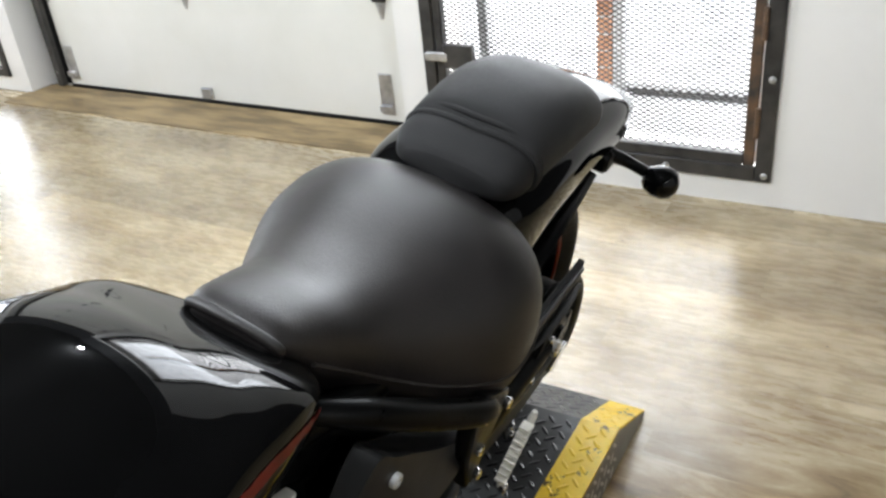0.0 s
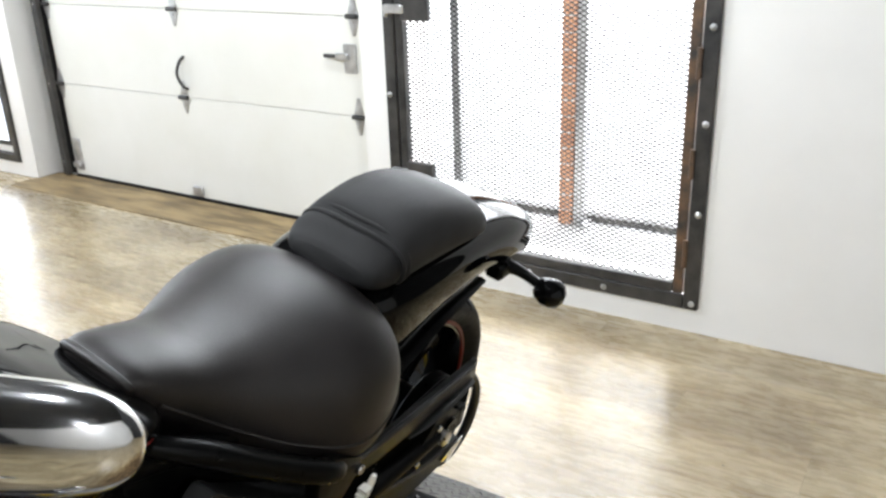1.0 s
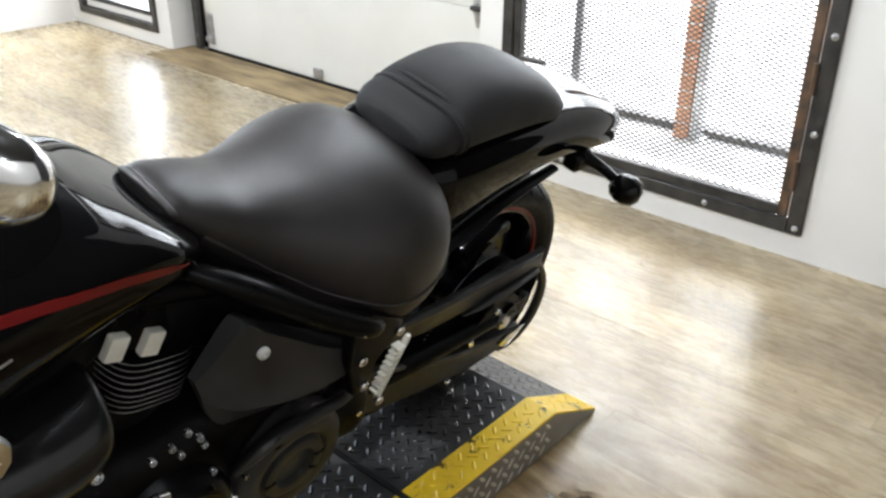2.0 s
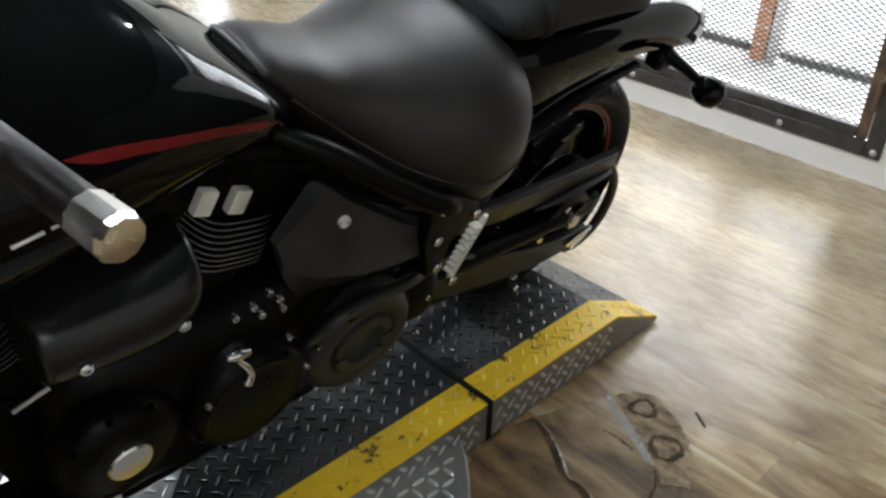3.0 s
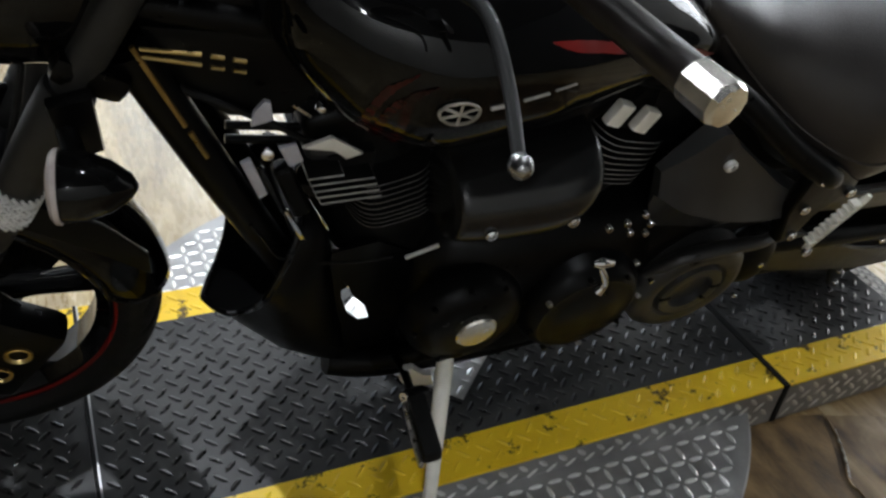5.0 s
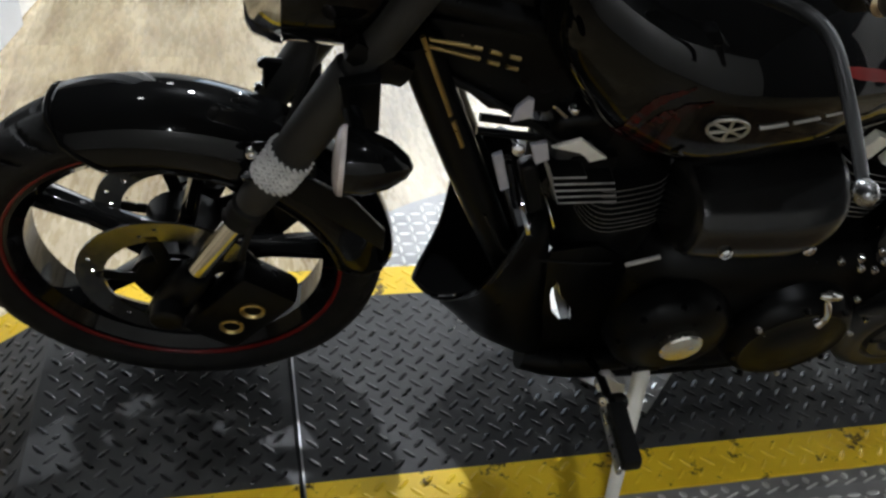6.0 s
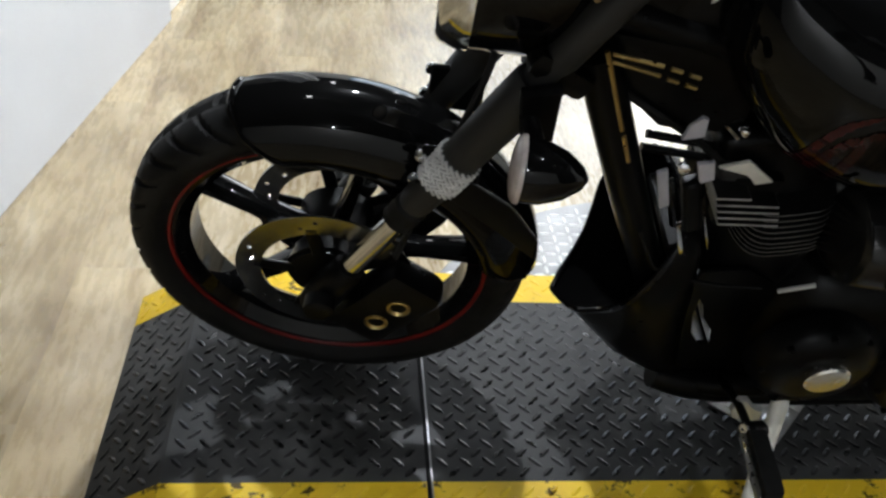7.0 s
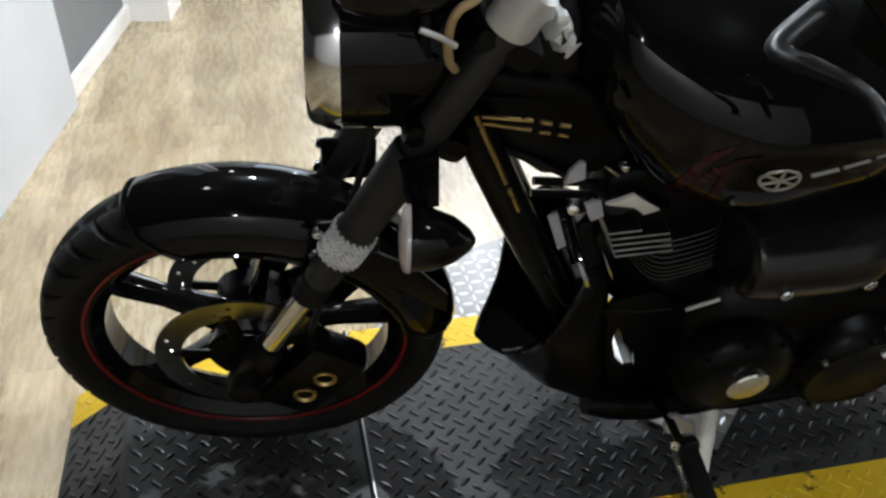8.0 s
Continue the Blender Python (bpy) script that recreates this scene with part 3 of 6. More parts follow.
for (ya, yb), tag_ in (((Y1, -0.004), "front"), ((0.004, 1.272), "middle"), ((1.288, Y2), "rear")):
    deck = part("deck_plate", boxes((IX0, IX1, ya, yb, PZ - 0.006, PZ)), BLACKPLATE, stand, "black tread plate", 0)
    lugs("tread_pattern", plate_spots(IX0, IX1, Vector((0, ya, PZ)), AX, AY, AZ, yb - ya, lambda p: not in_patch(p)), deck, BLACKLUG)
    for xa, xb in ((EX0, IX0), (IX1, EX1)):
        edge = part("yellow_edge", boxes((xa, xb, ya, yb, PZ - 0.006, PZ)), YELLOW, stand, "worn yellow painted edge", 0)
        lugs("tread_pattern", plate_spots(xa, xb, Vector((0, ya, PZ)), AX, AY, AZ, yb - ya), edge, YELLOW)
        xs, nx = (xa, -AX) if xa < 0 else (xb, AX)
        side = part("side_plate", boxes((xs - 0.003 if xs > 0 else xs, xs if xs > 0 else xs + 0.003, ya, yb, 0.004, PZ - 0.006)), ALUPLATE, stand, "bare aluminium tread plate side", 0)
        lugs("tread_pattern", plate_spots(0.0, PZ - 0.006, Vector((xs, ya, 0.0)), AZ, AY, nx, yb - ya), side, ALULUG)
for ya, yb in ((Y1, Y0), (Y2, Y3)):
    run = Vector((0, yb - ya, LIP_Z - PZ))
    length = run.length
    ey = run.normalized()
    sx = 1 if yb > ya else -1
    ez = (AX * sx).cross(ey)
    m = Matrix(((1, 0, 0, 0), (0, ey.y, ez.y, ya), (0, ey.z, ez.z, PZ), (0, 0, 0, 1)))
    for xa, xb, mt, nm in ((IX0, IX1, BLACKPLATE, "ramp_plate"), (EX0, IX0, YELLOW, "ramp_edge"), (IX1, EX1, YELLOW, "ramp_edge")):
        r = part(nm, turn_mesh(boxes((xa, xb, 0, length, -0.005, 0)), m), mt, stand, smooth=0)
        lugs("tread_pattern", plate_spots(xa, xb, Vector((0, ya, PZ)), AX, ey, ez, length), r, BLACKLUG if mt is BLACKPLATE else mt)
    for xs in (EX0, EX1 - 0.003):
        cheek = bmesh.new()
        pts = [(xs, ya, 0.004), (xs, yb, 0.004), (xs, yb, LIP_Z - 0.006), (xs, ya, PZ - 0.006)]
        lo = [cheek.verts.new(p) for p in pts]
        hi = [cheek.verts.new((p[0] + 0.003, p[1], p[2])) for p in pts]
        cheek.faces.new(lo[::-1])
        cheek.faces.new(hi)
        for i in range(4):
            cheek.faces.new((lo[i], lo[(i + 1) % 4], hi[(i + 1) % 4], hi[i]))
        part("ramp_cheek", cheek, ALUPLATE, stand, smooth=0)
for ye in (Y0, Y3):
    part("ramp_lip", boxes((EX0 + 0.004, EX1 - 0.004, ye - 0.003, ye, 0.003, LIP_Z - 0.006) if ye > 0 else (EX0 + 0.004, EX1 - 0.004, ye, ye + 0.003, 0.003, LIP_Z - 0.006)), ALUPLATE, stand, smooth=0)
part("seam_edge", boxes((EX0, EX1, 0.0034, 0.0062, PZ - 0.004, PZ + 0.0016)), ZINC, stand, "bright worn plate edge", 0)
part("under_frame", boxes((EX0 + 0.02, EX1 - 0.02, Y1 + 0.02, Y2 - 0.02, 0.062, PZ - 0.008)), STEEL, stand, smooth=0)
for ym in (0.0, 1.28):
    part("joint_strip", boxes((EX0 - 0.003, EX1 + 0.003, ym - (0.003 if ym < 1 else 0.007), ym + (0.003 if ym < 1 else 0.007), PZ - 0.004, PZ + 0.0025), (EX1, EX1 + 0.003, ym - 0.007, ym + 0.007, 0.004, PZ), bevel=0.001), RUBBER, stand, "black joint strip")
diamond = slab([(0.222, 0), (0, 0.222), (-0.222, 0), (0, -0.222)], 0.002, Matrix.Translation((0.0, 0.638, PZ + 0.0005)))
patch = part("centre_plate", diamond, ALULUG, stand, "bare aluminium centre plate", 0)
lugs("tread_pattern", [s for s in plate_spots(IX0, 0.23, Vector((0, 0.4, PZ + 0.0024)), AX, AY, AZ, 0.48, lambda p: abs(p.x) + abs(p.y - 0.638) < 0.205)], patch, ALULUG)
disc = thing("turntable", "round bare aluminium tread-plate turntable under the platform", "turntable")
part("disc", turned([(0.0, DR - 0.004), (0.003, DR), (0.05, DR), (0.054, DR - 0.004)], (CX, CY, 0), (0, 0, 1), 96), ALUPLATE, disc, "", 40)
spots = []
for i in range(-25, 26):
    for j in range(-25, 26):
        p = Vector((CX + (i - j) * PITCH * math.sqrt(0.5), CY + (i + j) * PITCH * math.sqrt(0.5), 0.054))
        if math.hypot(i, j) * PITCH < DR - 0.02 and not EX0 - 0.02 < p.x < EX1 + 0.005:
            spots.append((p, (AX, AY, AZ), radians(90 if (i + j) % 2 else 0)))
lugs("tread_pattern", spots, disc, ALULUG)

# ---- motorcycle, in its own upright axes: u to its left, y to its rear, w up; it leans on its stand ----
LEAN_M = Matrix.Translation((0.02, 0, PZ)) @ Matrix.Rotation(radians(15.5), 4, "Y")
bike = thing("motorcycle", "black cruiser motorcycle with red pinstripes leaning on its kickstand", "motorcycle", m=LEAN_M)
INV = LEAN_M.inverted()


def W(x, y, z):
    return tuple(INV @ Vector((x, y, z)))


RAKE = Vector((0, math.sin(radians(26.6)), math.cos(radians(26.6))))
STEER_AT = Vector((0, 0.102, 0.75))
SET = Matrix(((1, 0, 0.055, -0.05), (0, 1, 0, 0), (0, 0, 1, 0), (0, 0, 0, 1)))
STEER = SET @ Matrix.Translation(STEER_AT) @ Matrix.Rotation(radians(-8), 4, RAKE) @ Matrix.Translation(-STEER_AT)
SIDE = Matrix(((0, 0, 1, 0), (1, 0, 0, 0), (0, 1, 0, 0), (0, 0, 0, 1)))


def side_slab(outline, u, thick):
    """A plate facing the bike's left, outline in (y, w)."""
    return slab(outline, thick, Matrix.Translation((u, 0, 0)) @ SIDE)


def pod(rows, u0, count=20, n=28, e=0.75):
    """A cover bulging to the left of u0: rows of y, bulge, bottom, top."""
    bm = bmesh.new()
    loops = []
    for y, b, wb, wt in smooth_rows(rows, count):
        loops.append([(u0 + b * math.copysign(abs(math.cos(t)) ** e, math.cos(t)) * (1 if math.cos(t) > 0 else 0.3), y,
                       (wb + wt) / 2 + (wt - wb) / 2 * math.copysign(abs(math.sin(t)) ** e, math.sin(t))) for t in np.linspace(0, 2 * math.pi, n, endpoint=False)])
    rings(bm, loops)
    return bm


def bolt(at, parent, r=0.008, axis=(1, 0, 0), material=None):
    a = Vector(axis)
    return part("bolt", turned([(-0.004, r), (0.003, r), (0.005, r * 0.8), (0.005, r * 0.45), (0.002, r * 0.4)], at, a, 12), material or CHROME, parent)


# ---- wheels ----
def tyre(centre, R, width, inner, grooves, n=612, k=44):
    loops = []
    for i in range(n):
        th = 2 * math.pi * i / n
        loop = []
        for j in range(k):
            s = -1 + 2 * j / (k - 1)
            ang = s * 2.25
            u = width / 2 * math.sin(ang) if abs(ang) < 1.9 else width / 2 * math.copysign(math.sin(1.9) - (abs(ang) - 1.9) * 0.55, s)
            h = R - inner
            r = R - h * (1 - math.cos(min(abs(ang), 2.25) * 0.8)) / (1 - math.cos(2.25 * 0.8))
            q = abs(ang)
            if grooves and 0.06 < q < 1.35:
                f = (th * grooves / (2 * math.pi) + 0.75 * q ** 1.3 + (0.5 if s > 0 else 0)) % 1.0
                if f < 0.16:
                    r -= 0.008
            if grooves and q < 0.06:
                r -= 0.004
            loop.append((centre[0] + u, centre[1] - r * math.sin(th), centre[2] + r * math.cos(th)))
        loops.append(loop)
    bm = bmesh.new()
    rows = [[bm.verts.new(p) for p in loop] for loop in loops]
    for a, b in zip(rows, rows[1:] + rows[:1]):
        for j in range(k - 1):
            bm.faces.new((a[j], a[j + 1], b[j + 1], b[j]))
        bm.faces.new((a[k - 1], a[0], b[0], b[k - 1]))
    return bm


def rim_mesh(c, r_out, width):
    h = width / 2
    return turned([(-h, r_out + 0.008), (-h, r_out - 0.012), (-h * 0.6, r_out - 0.03), (h * 0.6, r_out - 0.03), (h, r_out - 0.012), (h, r_out + 0.008), (h * 0.8, r_out + 0.004), (-h * 0.8, r_out + 0.004)], c, (1, 0, 0), 96, closed=True)


def spoke(c, angle, r0, r1, half, slim=1.0):
    bm = bmesh.new()
    loops = []
    for r, wd, th in ((r0, 0.032, half), (r0 + 0.03, 0.022, half * 0.8), ((r0 + r1) / 2, 0.018, half * 0.65), (r1 - 0.02, 0.022, half * 0.8), (r1, 0.036, half)):
        loops.append([(x * th, wd * slim * y, r) for x, y in ((-1, -0.5), (-0.5, -1), (0.5, -1), (1, -0.5), (1, 0.5), (0.5, 1), (-0.5, 1), (-1, 0.5))])
    rings(bm, loops)
    bmesh.ops.transform(bm, verts=bm.verts, matrix=Matrix.Translation(c) @ Matrix.Rotation(angle, 4, "X"))
    return bm


def brake_disc(c, r0, r1, thick=0.004, n=120, step=10):
    """A drilled steel ring with real holes."""
    bm = bmesh.new()
    k = 7
    grid = [[bm.verts.new((c[0], c[1] + (r0 + (r1 - r0) * j / k) * math.cos(2 * math.pi * i / n), c[2] + (r0 + (r1 - r0) * j / k) * math.sin(2 * math.pi * i / n))) for j in range(k + 1)] for i in range(n)]
    for i in range(n):
        for j in range(k):
            if (i + 2 * j) % step == 0 and j in (2, 4):
                continue
            a, b = grid[i], grid[(i + 1) % n]
            bm.faces.new((a[j], a[j + 1], b[j + 1], b[j]))
    r = bmesh.ops.extrude_face_region(bm, geom=bm.faces[:])
    bmesh.ops.translate(bm, verts=[v for v in r["geom"] if isinstance(v, bmesh.types.BMVert)], vec=(thick, 0, 0))
    return bm


FW = (0.0, -0.17, 0.315)
RW = (0.0, 1.635, 0.308)
front = part("front_wheel", turn_mesh(rim_mesh(FW, 0.25, 0.085), STEER), GLOSS, bike, "black five-spoke cast front wheel")
part("tyre", turn_mesh(tyre(FW, 0.315, 0.125, 0.25, 34), STEER), RUBBER, front, "black road tyre with curved grooves")
part("rim_stripe", turn_mesh(turned([(0.0, 0.254), (0.003, 0.253), (0.003, 0.246), (0.0, 0.244)], (0.043, FW[1], FW[2]), (1, 0, 0), 96, closed=True), STEER), RED, front, "red rim stripe")
part("hub", turn_mesh(turned([(-0.068, 0.03), (-0.064, 0.062), (-0.03, 0.055), (0.03, 0.055), (0.064, 0.062), (0.068, 0.03)], FW, (1, 0, 0), 28), STEER), SATIN, front)
for k in range(5):
    part("spoke", turn_mesh(spoke(FW, radians(72 * k - 12), 0.045, 0.238, 0.03, 0.6), STEER), GLOSS, front)
for s in (1, -1):
    d = part("brake_disc", turn_mesh(brake_disc((FW[0] + s * 0.068, FW[1], FW[2]), 0.1, 0.14, step=20 if s > 0 else 10), STEER), DISCSTEEL, front, "drilled steel brake disc")
    spider = turned([(0, 0.03), (0, 0.056), (0.005, 0.056), (0.006, 0.03)], (FW[0] + s * 0.066, FW[1], FW[2]), (s, 0, 0), 32)
    for k in range(5):
        box(spider, -0.003, 0.003, -0.011, 0.011, 0.045, 0.113, 0.002, Matrix.Translation((FW[0] + s * 0.069, FW[1], FW[2])) @ Matrix.Rotation(radians(72 * k + 12), 4, "X"))
    part("disc_carrier", turn_mesh(spider, STEER), SATIN, d)
rear = part("rear_wheel", rim_mesh(RW, 0.228, 0.16), GLOSS, bike, "black cast rear wheel")
part("tyre", tyre(RW, 0.308, 0.212, 0.228, 26), RUBBER, rear, "wide black rear tyre")
part("rim_stripe", turned([(0.0, 0.232), (0.003, 0.231), (0.003, 0.223), (0.0, 0.221)], (0.081, RW[1], RW[2]), (1, 0, 0), 96, closed=True), RED, rear, "red rim stripe")
part("hub", turned([(-0.1, 0.03), (-0.09, 0.06), (0.09, 0.06), (0.12, 0.03)], RW, (1, 0, 0), 28), SATIN, rear)
for k in range(5):
    part("spoke", spoke(RW, radians(72 * k + 10), 0.05, 0.21, 0.04), GLOSS, rear)
part("pulley", turned([(0.1, 0.02), (0.1, 0.115), (0.105, 0.12), (0.13, 0.12), (0.135, 0.115), (0.135, 0.02)], RW, (1, 0, 0), 60), SATIN, rear)


# ---- fork and front fender ----
def leg(s, w):
    return Vector((s * 0.095, -0.133 + 0.5 * (w - 0.37), w))


def leg_tube(s, ws, rs, n=24):
    return turn_mesh(rod([leg(s, w) for w in ws], rs, n), STEER)


for s in (1, -1):
    f = part("fork_leg", leg_tube(s, [0.985, 0.98, 0.775, 0.77], [0.019, 0.0215, 0.0215, 0.019]), FORKMATT, bike, "satin black fork tube")
    part("shroud", leg_tube(s, [0.776, 0.775, 0.772, 0.735, 0.70, 0.66, 0.56, 0.545, 0.53], [0.0215, 0.0275, 0.029, 0.0295, 0.0285, 0.027, 0.0245, 0.024, 0.02]), FORKMATT, f, "black fork cover")
    part("fork_cap", leg_tube(s, [0.945, 0.95, 0.992, 1.002], [0.026, 0.0285, 0.0275, 0.016]), SILVERPAINT, f, "bright silver fork cap")
    part("dust_seal", leg_tube(s, [0.535, 0.53, 0.522, 0.515, 0.508, 0.50, 0.495], [0.021, 0.025, 0.0225, 0.025, 0.0225, 0.0245, 0.019]), RUBBER, f)
    part("chrome_tube", leg_tube(s, [0.50, 0.37], [0.0168, 0.0168]), CHROME, f, "chrome fork tube")
    part("slider", leg_tube(s, [0.378, 0.372, 0.34, 0.30, 0.27, 0.265], [0.022, 0.026, 0.028, 0.03, 0.026, 0.018]), SATIN, f)
    part("axle_nut", turn_mesh(turned([(-0.012, 0.024), (0.012, 0.024), (0.016, 0.018), (0.016, 0.01)], (s * 0.132, FW[1], FW[2]), (s, 0, 0), 18), STEER), SATIN, f)
    ax = (leg(s, 0.3).y - leg(s, 0.28).y)
    cal = part("caliper", turn_mesh(box(bmesh.new(), s * 0.088 - 0.034, s * 0.088 + 0.024, -0.052, 0.05, -0.088, 0.085, 0.018, Matrix.Translation((0, -0.07, 0.285)) @ Matrix.Rotation(radians(-35), 4, "X"), 2), STEER), SATIN, f, "black brake caliper")
    for dz in (0.028, -0.028):
        pc = Matrix.Translation((0, -0.07, 0.285)) @ Matrix.Rotation(radians(-35), 4, "X") @ Vector((s * 0.088 + 0.024 * s, 0.004, dz))
        part("piston_cap", turn_mesh(turned([(-0.002, 0.019), (0.003, 0.019), (0.004, 0.016), (0.0, 0.0125), (-0.002, 0.0125)], pc, (s, 0, 0), 24, closed=True), STEER), BRASS if s > 0 else SATIN, cal, "tan ringed caliper cap")
cuff = part("fork_cuff", leg_tube(1, [0.637, 0.634, 0.60, 0.589, 0.586], [0.026, 0.0285, 0.0283, 0.028, 0.026]), KNITBASE, bike, "grey woven band round the fork")
weave = bmesh.new()
for k in range(7):
    for i in range(20):
        w = 0.592 + k * 0.0068
        th = 2 * math.pi * (i + (0.5 if k % 2 else 0)) / 20
        c = leg(1, w)
        a = Vector((1, 0, 0))
        b = RAKE.cross(a)
        nrm = a * math.cos(th) + b * math.sin(th)
        tg = (-a * math.sin(th) + b * math.cos(th) + RAKE * (0.7 if k % 2 else -0.7)).normalized()
        p = c + nrm * 0.0284
        tube(weave, [p - tg * 0.0065, p - tg * 0.003 + nrm * 0.0014, p + tg * 0.003 + nrm * 0.0014, p + tg * 0.0065], 0.0021, 6)
part("weave", turn_mesh(weave, STEER), KNIT, cuff)
for w, h in ((0.80, 0.036), (0.93, 0.034)):
    c = leg(0, w)
    bm = box(bmesh.new(), -0.115, 0.115, -0.03, 0.05, -h / 2, h / 2, 0.014, Matrix.Translation(c) @ Matrix.Rotation(radians(-26.6), 4, "X"), 2)
    part("fork_clamp", turn_mesh(bm, STEER), SATIN, bike)
part("head_tube", rod([STEER_AT - RAKE * 0.03, STEER_AT + RAKE * 0.24], 0.038, 20), SATIN, bike)

bm = bmesh.new()
loops = []
A0, A1 = radians(25), radians(-84)
for i in range(49):
    q = i / 48
    a = A0 + (A1 - A0) * q
    tip = min(1.0, math.sqrt(max(q, 0.0) / 0.10)) if q < 0.10 else 1.0
    tail = min(1.0, math.sqrt((1 - q) / 0.08)) if q > 0.92 else 1.0
    loop = []
    for j in range(17):
        v = (-1 + j / 8) * (0.3 + 0.7 * tip) * (0.45 + 0.55 * tail)
        ang = v * 1.55
        u = 0.076 * math.sin(max(-1.57, min(1.57, ang))) if abs(ang) < 1.57 else math.copysign(0.076, ang)
        drop = 0.08 * (1 - math.cos(min(abs(ang), 1.57))) + max(0, abs(ang) - 1.57) * 0.08
        r = 0.329 - drop
        loop.append((FW[0] + u, FW[1] - r * math.sin(a), FW[2] + r * math.cos(a)))
    loops.append(loop)
rows_ = [[bm.verts.new(p) for p in loop] for loop in loops]
for a, b in zip(rows_, rows_[1:]):
    for j in range(16):
        bm.faces.new((a[j], a[j + 1], b[j + 1], b[j]))
edge = [v.co.copy() for v in rows_[0]]
edge = [rows_[k][0].co.copy() for k in range(48, 0, -1)] + edge + [rows_[k][16].co.copy() for k in range(1, 49)]
turn_mesh(bm, STEER)
fender = part("front_fender", bm, GLOSS, bike, "gloss black front fender")
sol = fender.modifiers.new("thickness", "SOLIDIFY")
sol.thickness, sol.offset = 0.004, 0
part("rolled_edge", turn_mesh(rod(edge, 0.0042, 8), STEER), GLOSS, fender)
for s in (1, -1):
    st = part("fender_bracket", turn_mesh(box(bmesh.new(), s * 0.084 - 0.005, s * 0.084 + 0.005, -0.05, 0.03, 0.56, 0.64, 0.004), STEER), SATIN, bike)
    for dy, dz in ((-0.035, 0.58), (0.01, 0.60), (-0.03, 0.625)):
        bolt(STEER @ Vector((s * 0.09, dy - 0.02, dz)), st, 0.008, (s, 0, 0))

# ---- headlight, screen, indicators ----
HL = Vector((0, 0.058, 0.867))
lamp_body = part("headlight", turn_mesh(turned([(-0.076, 0.1), (-0.074, 0.106), (0.0, 0.106), (0.06, 0.088), (0.11, 0.055), (0.125, 0.02)], HL, (0, 1, 0), 40), STEER), GLOSS, bike, "gloss black headlight shell")
part("bezel", turn_mesh(turned([(-0.106, 0.084), (-0.112, 0.09), (-0.112, 0.096), (-0.106, 0.102), (-0.082, 0.109), (-0.074, 0.109), (-0.072, 0.105)], HL, (0, 1, 0), 40), STEER), CHROME, lamp_body, "chrome headlight ring")
part("lens", turn_mesh(turned([(-0.117, 0.01), (-0.114, 0.05), (-0.109, 0.08), (-0.104, 0.087)], HL, (0, 1, 0), 40), STEER), LENS, lamp_body, "clear headlight lens")
cowl = body([(-0.03, 0.08, 0.97, 0.98, 1.01), (0.0, 0.115, 0.95, 0.98, 1.06), (0.07, 0.13, 0.95, 1.0, 1.13), (0.13, 0.12, 0.98, 1.05, 1.18), (0.155, 0.1, 1.04, 1.1, 1.19)], 16, 28)
part("cowl", turn_mesh(cowl, STEER), GLOSS, bike, "gloss black bullet cowl")
for s in (1, -1):
    c = Vector((0.186, 0.027, 0.748)) if s > 0 else Vector((-0.19, 0.0, 0.75))
    ind = part("front_indicator", turned([(0.0, 0.034), (0.01, 0.037), (0.03, 0.036), (0.055, 0.027), (0.074, 0.013), (0.08, 0.003)], c, (0.16, 0.987, 0), 32), GLOSS, bike, "black bullet indicator")
    part("lens", turned([(-0.006, 0.006), (-0.005, 0.022), (-0.002, 0.034), (0.002, 0.0385), (0.007, 0.039)], c, (0.16, 0.987, 0), 32), LENS, ind, "clear indicator lens")
    part("stem", rod([c + Vector((0, 0.03, 0.0)), c + Vector((-s * 0.07, 0.02, 0.012))], 0.011), SATIN, ind)

part("indicator_mount", side_slab([(0.032, 0.794), (0.077, 0.803), (0.082, 0.726), (0.062, 0.722), (0.042, 0.731)], 0.105, 0.02), SATIN, bike, "black bracket behind the indicator")
part("fender_stay", side_slab([(-0.075, 0.60), (-0.024, 0.575), (0.052, 0.505), (0.122, 0.436), (0.12, 0.48), (0.07, 0.55), (-0.01, 0.61)], 0.07, 0.008), SATIN, bike, "black fender stay plate")

HOSE = vary(mat("tan_rubber_hose", (0.3, 0.2, 0.09), 0.5), (0.24, 0.16, 0.07), (0.36, 0.25, 0.12), 30.0)
part("hose", rod([(0.09, 0.15, 1.03), (0.112, 0.103, 1.004), (0.115, 0.086, 0.995), (0.115, 0.078, 0.98), (0.115, 0.076, 0.956), (0.112, 0.08, 0.93), (0.1, 0.09, 0.91)], 0.0048, 10, 30), HOSE, bike, "tan hose beside the headlight")
part("hose_clip", rod([(0.118, 0.046, 0.976), (0.12, 0.054, 0.973), (0.122, 0.066, 0.968), (0.12, 0.083, 0.955)], 0.0032, 10, 12), SILVERPAINT, bike, "silver hose clip")

for y0, w0 in ((0.184, 0.962), (0.203, 0.955)):
    part("neck_bolt", turned([(0.0, 0.004), (0.04, 0.004), (0.041, 0.0075), (0.046, 0.0075), (0.048, 0.005)], (0.045, y0, w0), (1, 0, 0), 14), SILVERPAINT, bike, "silver neck bolt")
part("neck_bracket", side_slab([(0.192, 0.924), (0.194, 0.932), (0.216, 0.948), (0.22, 0.94)], 0.05, 0.042), SILVERPAINT, bike, "silver neck bracket")
part("neck_bracket", side_slab([(0.204, 0.908), (0.21, 0.917), (0.227, 0.923), (0.226, 0.912)], 0.05, 0.04), SILVERPAINT, bike, "silver neck bracket")

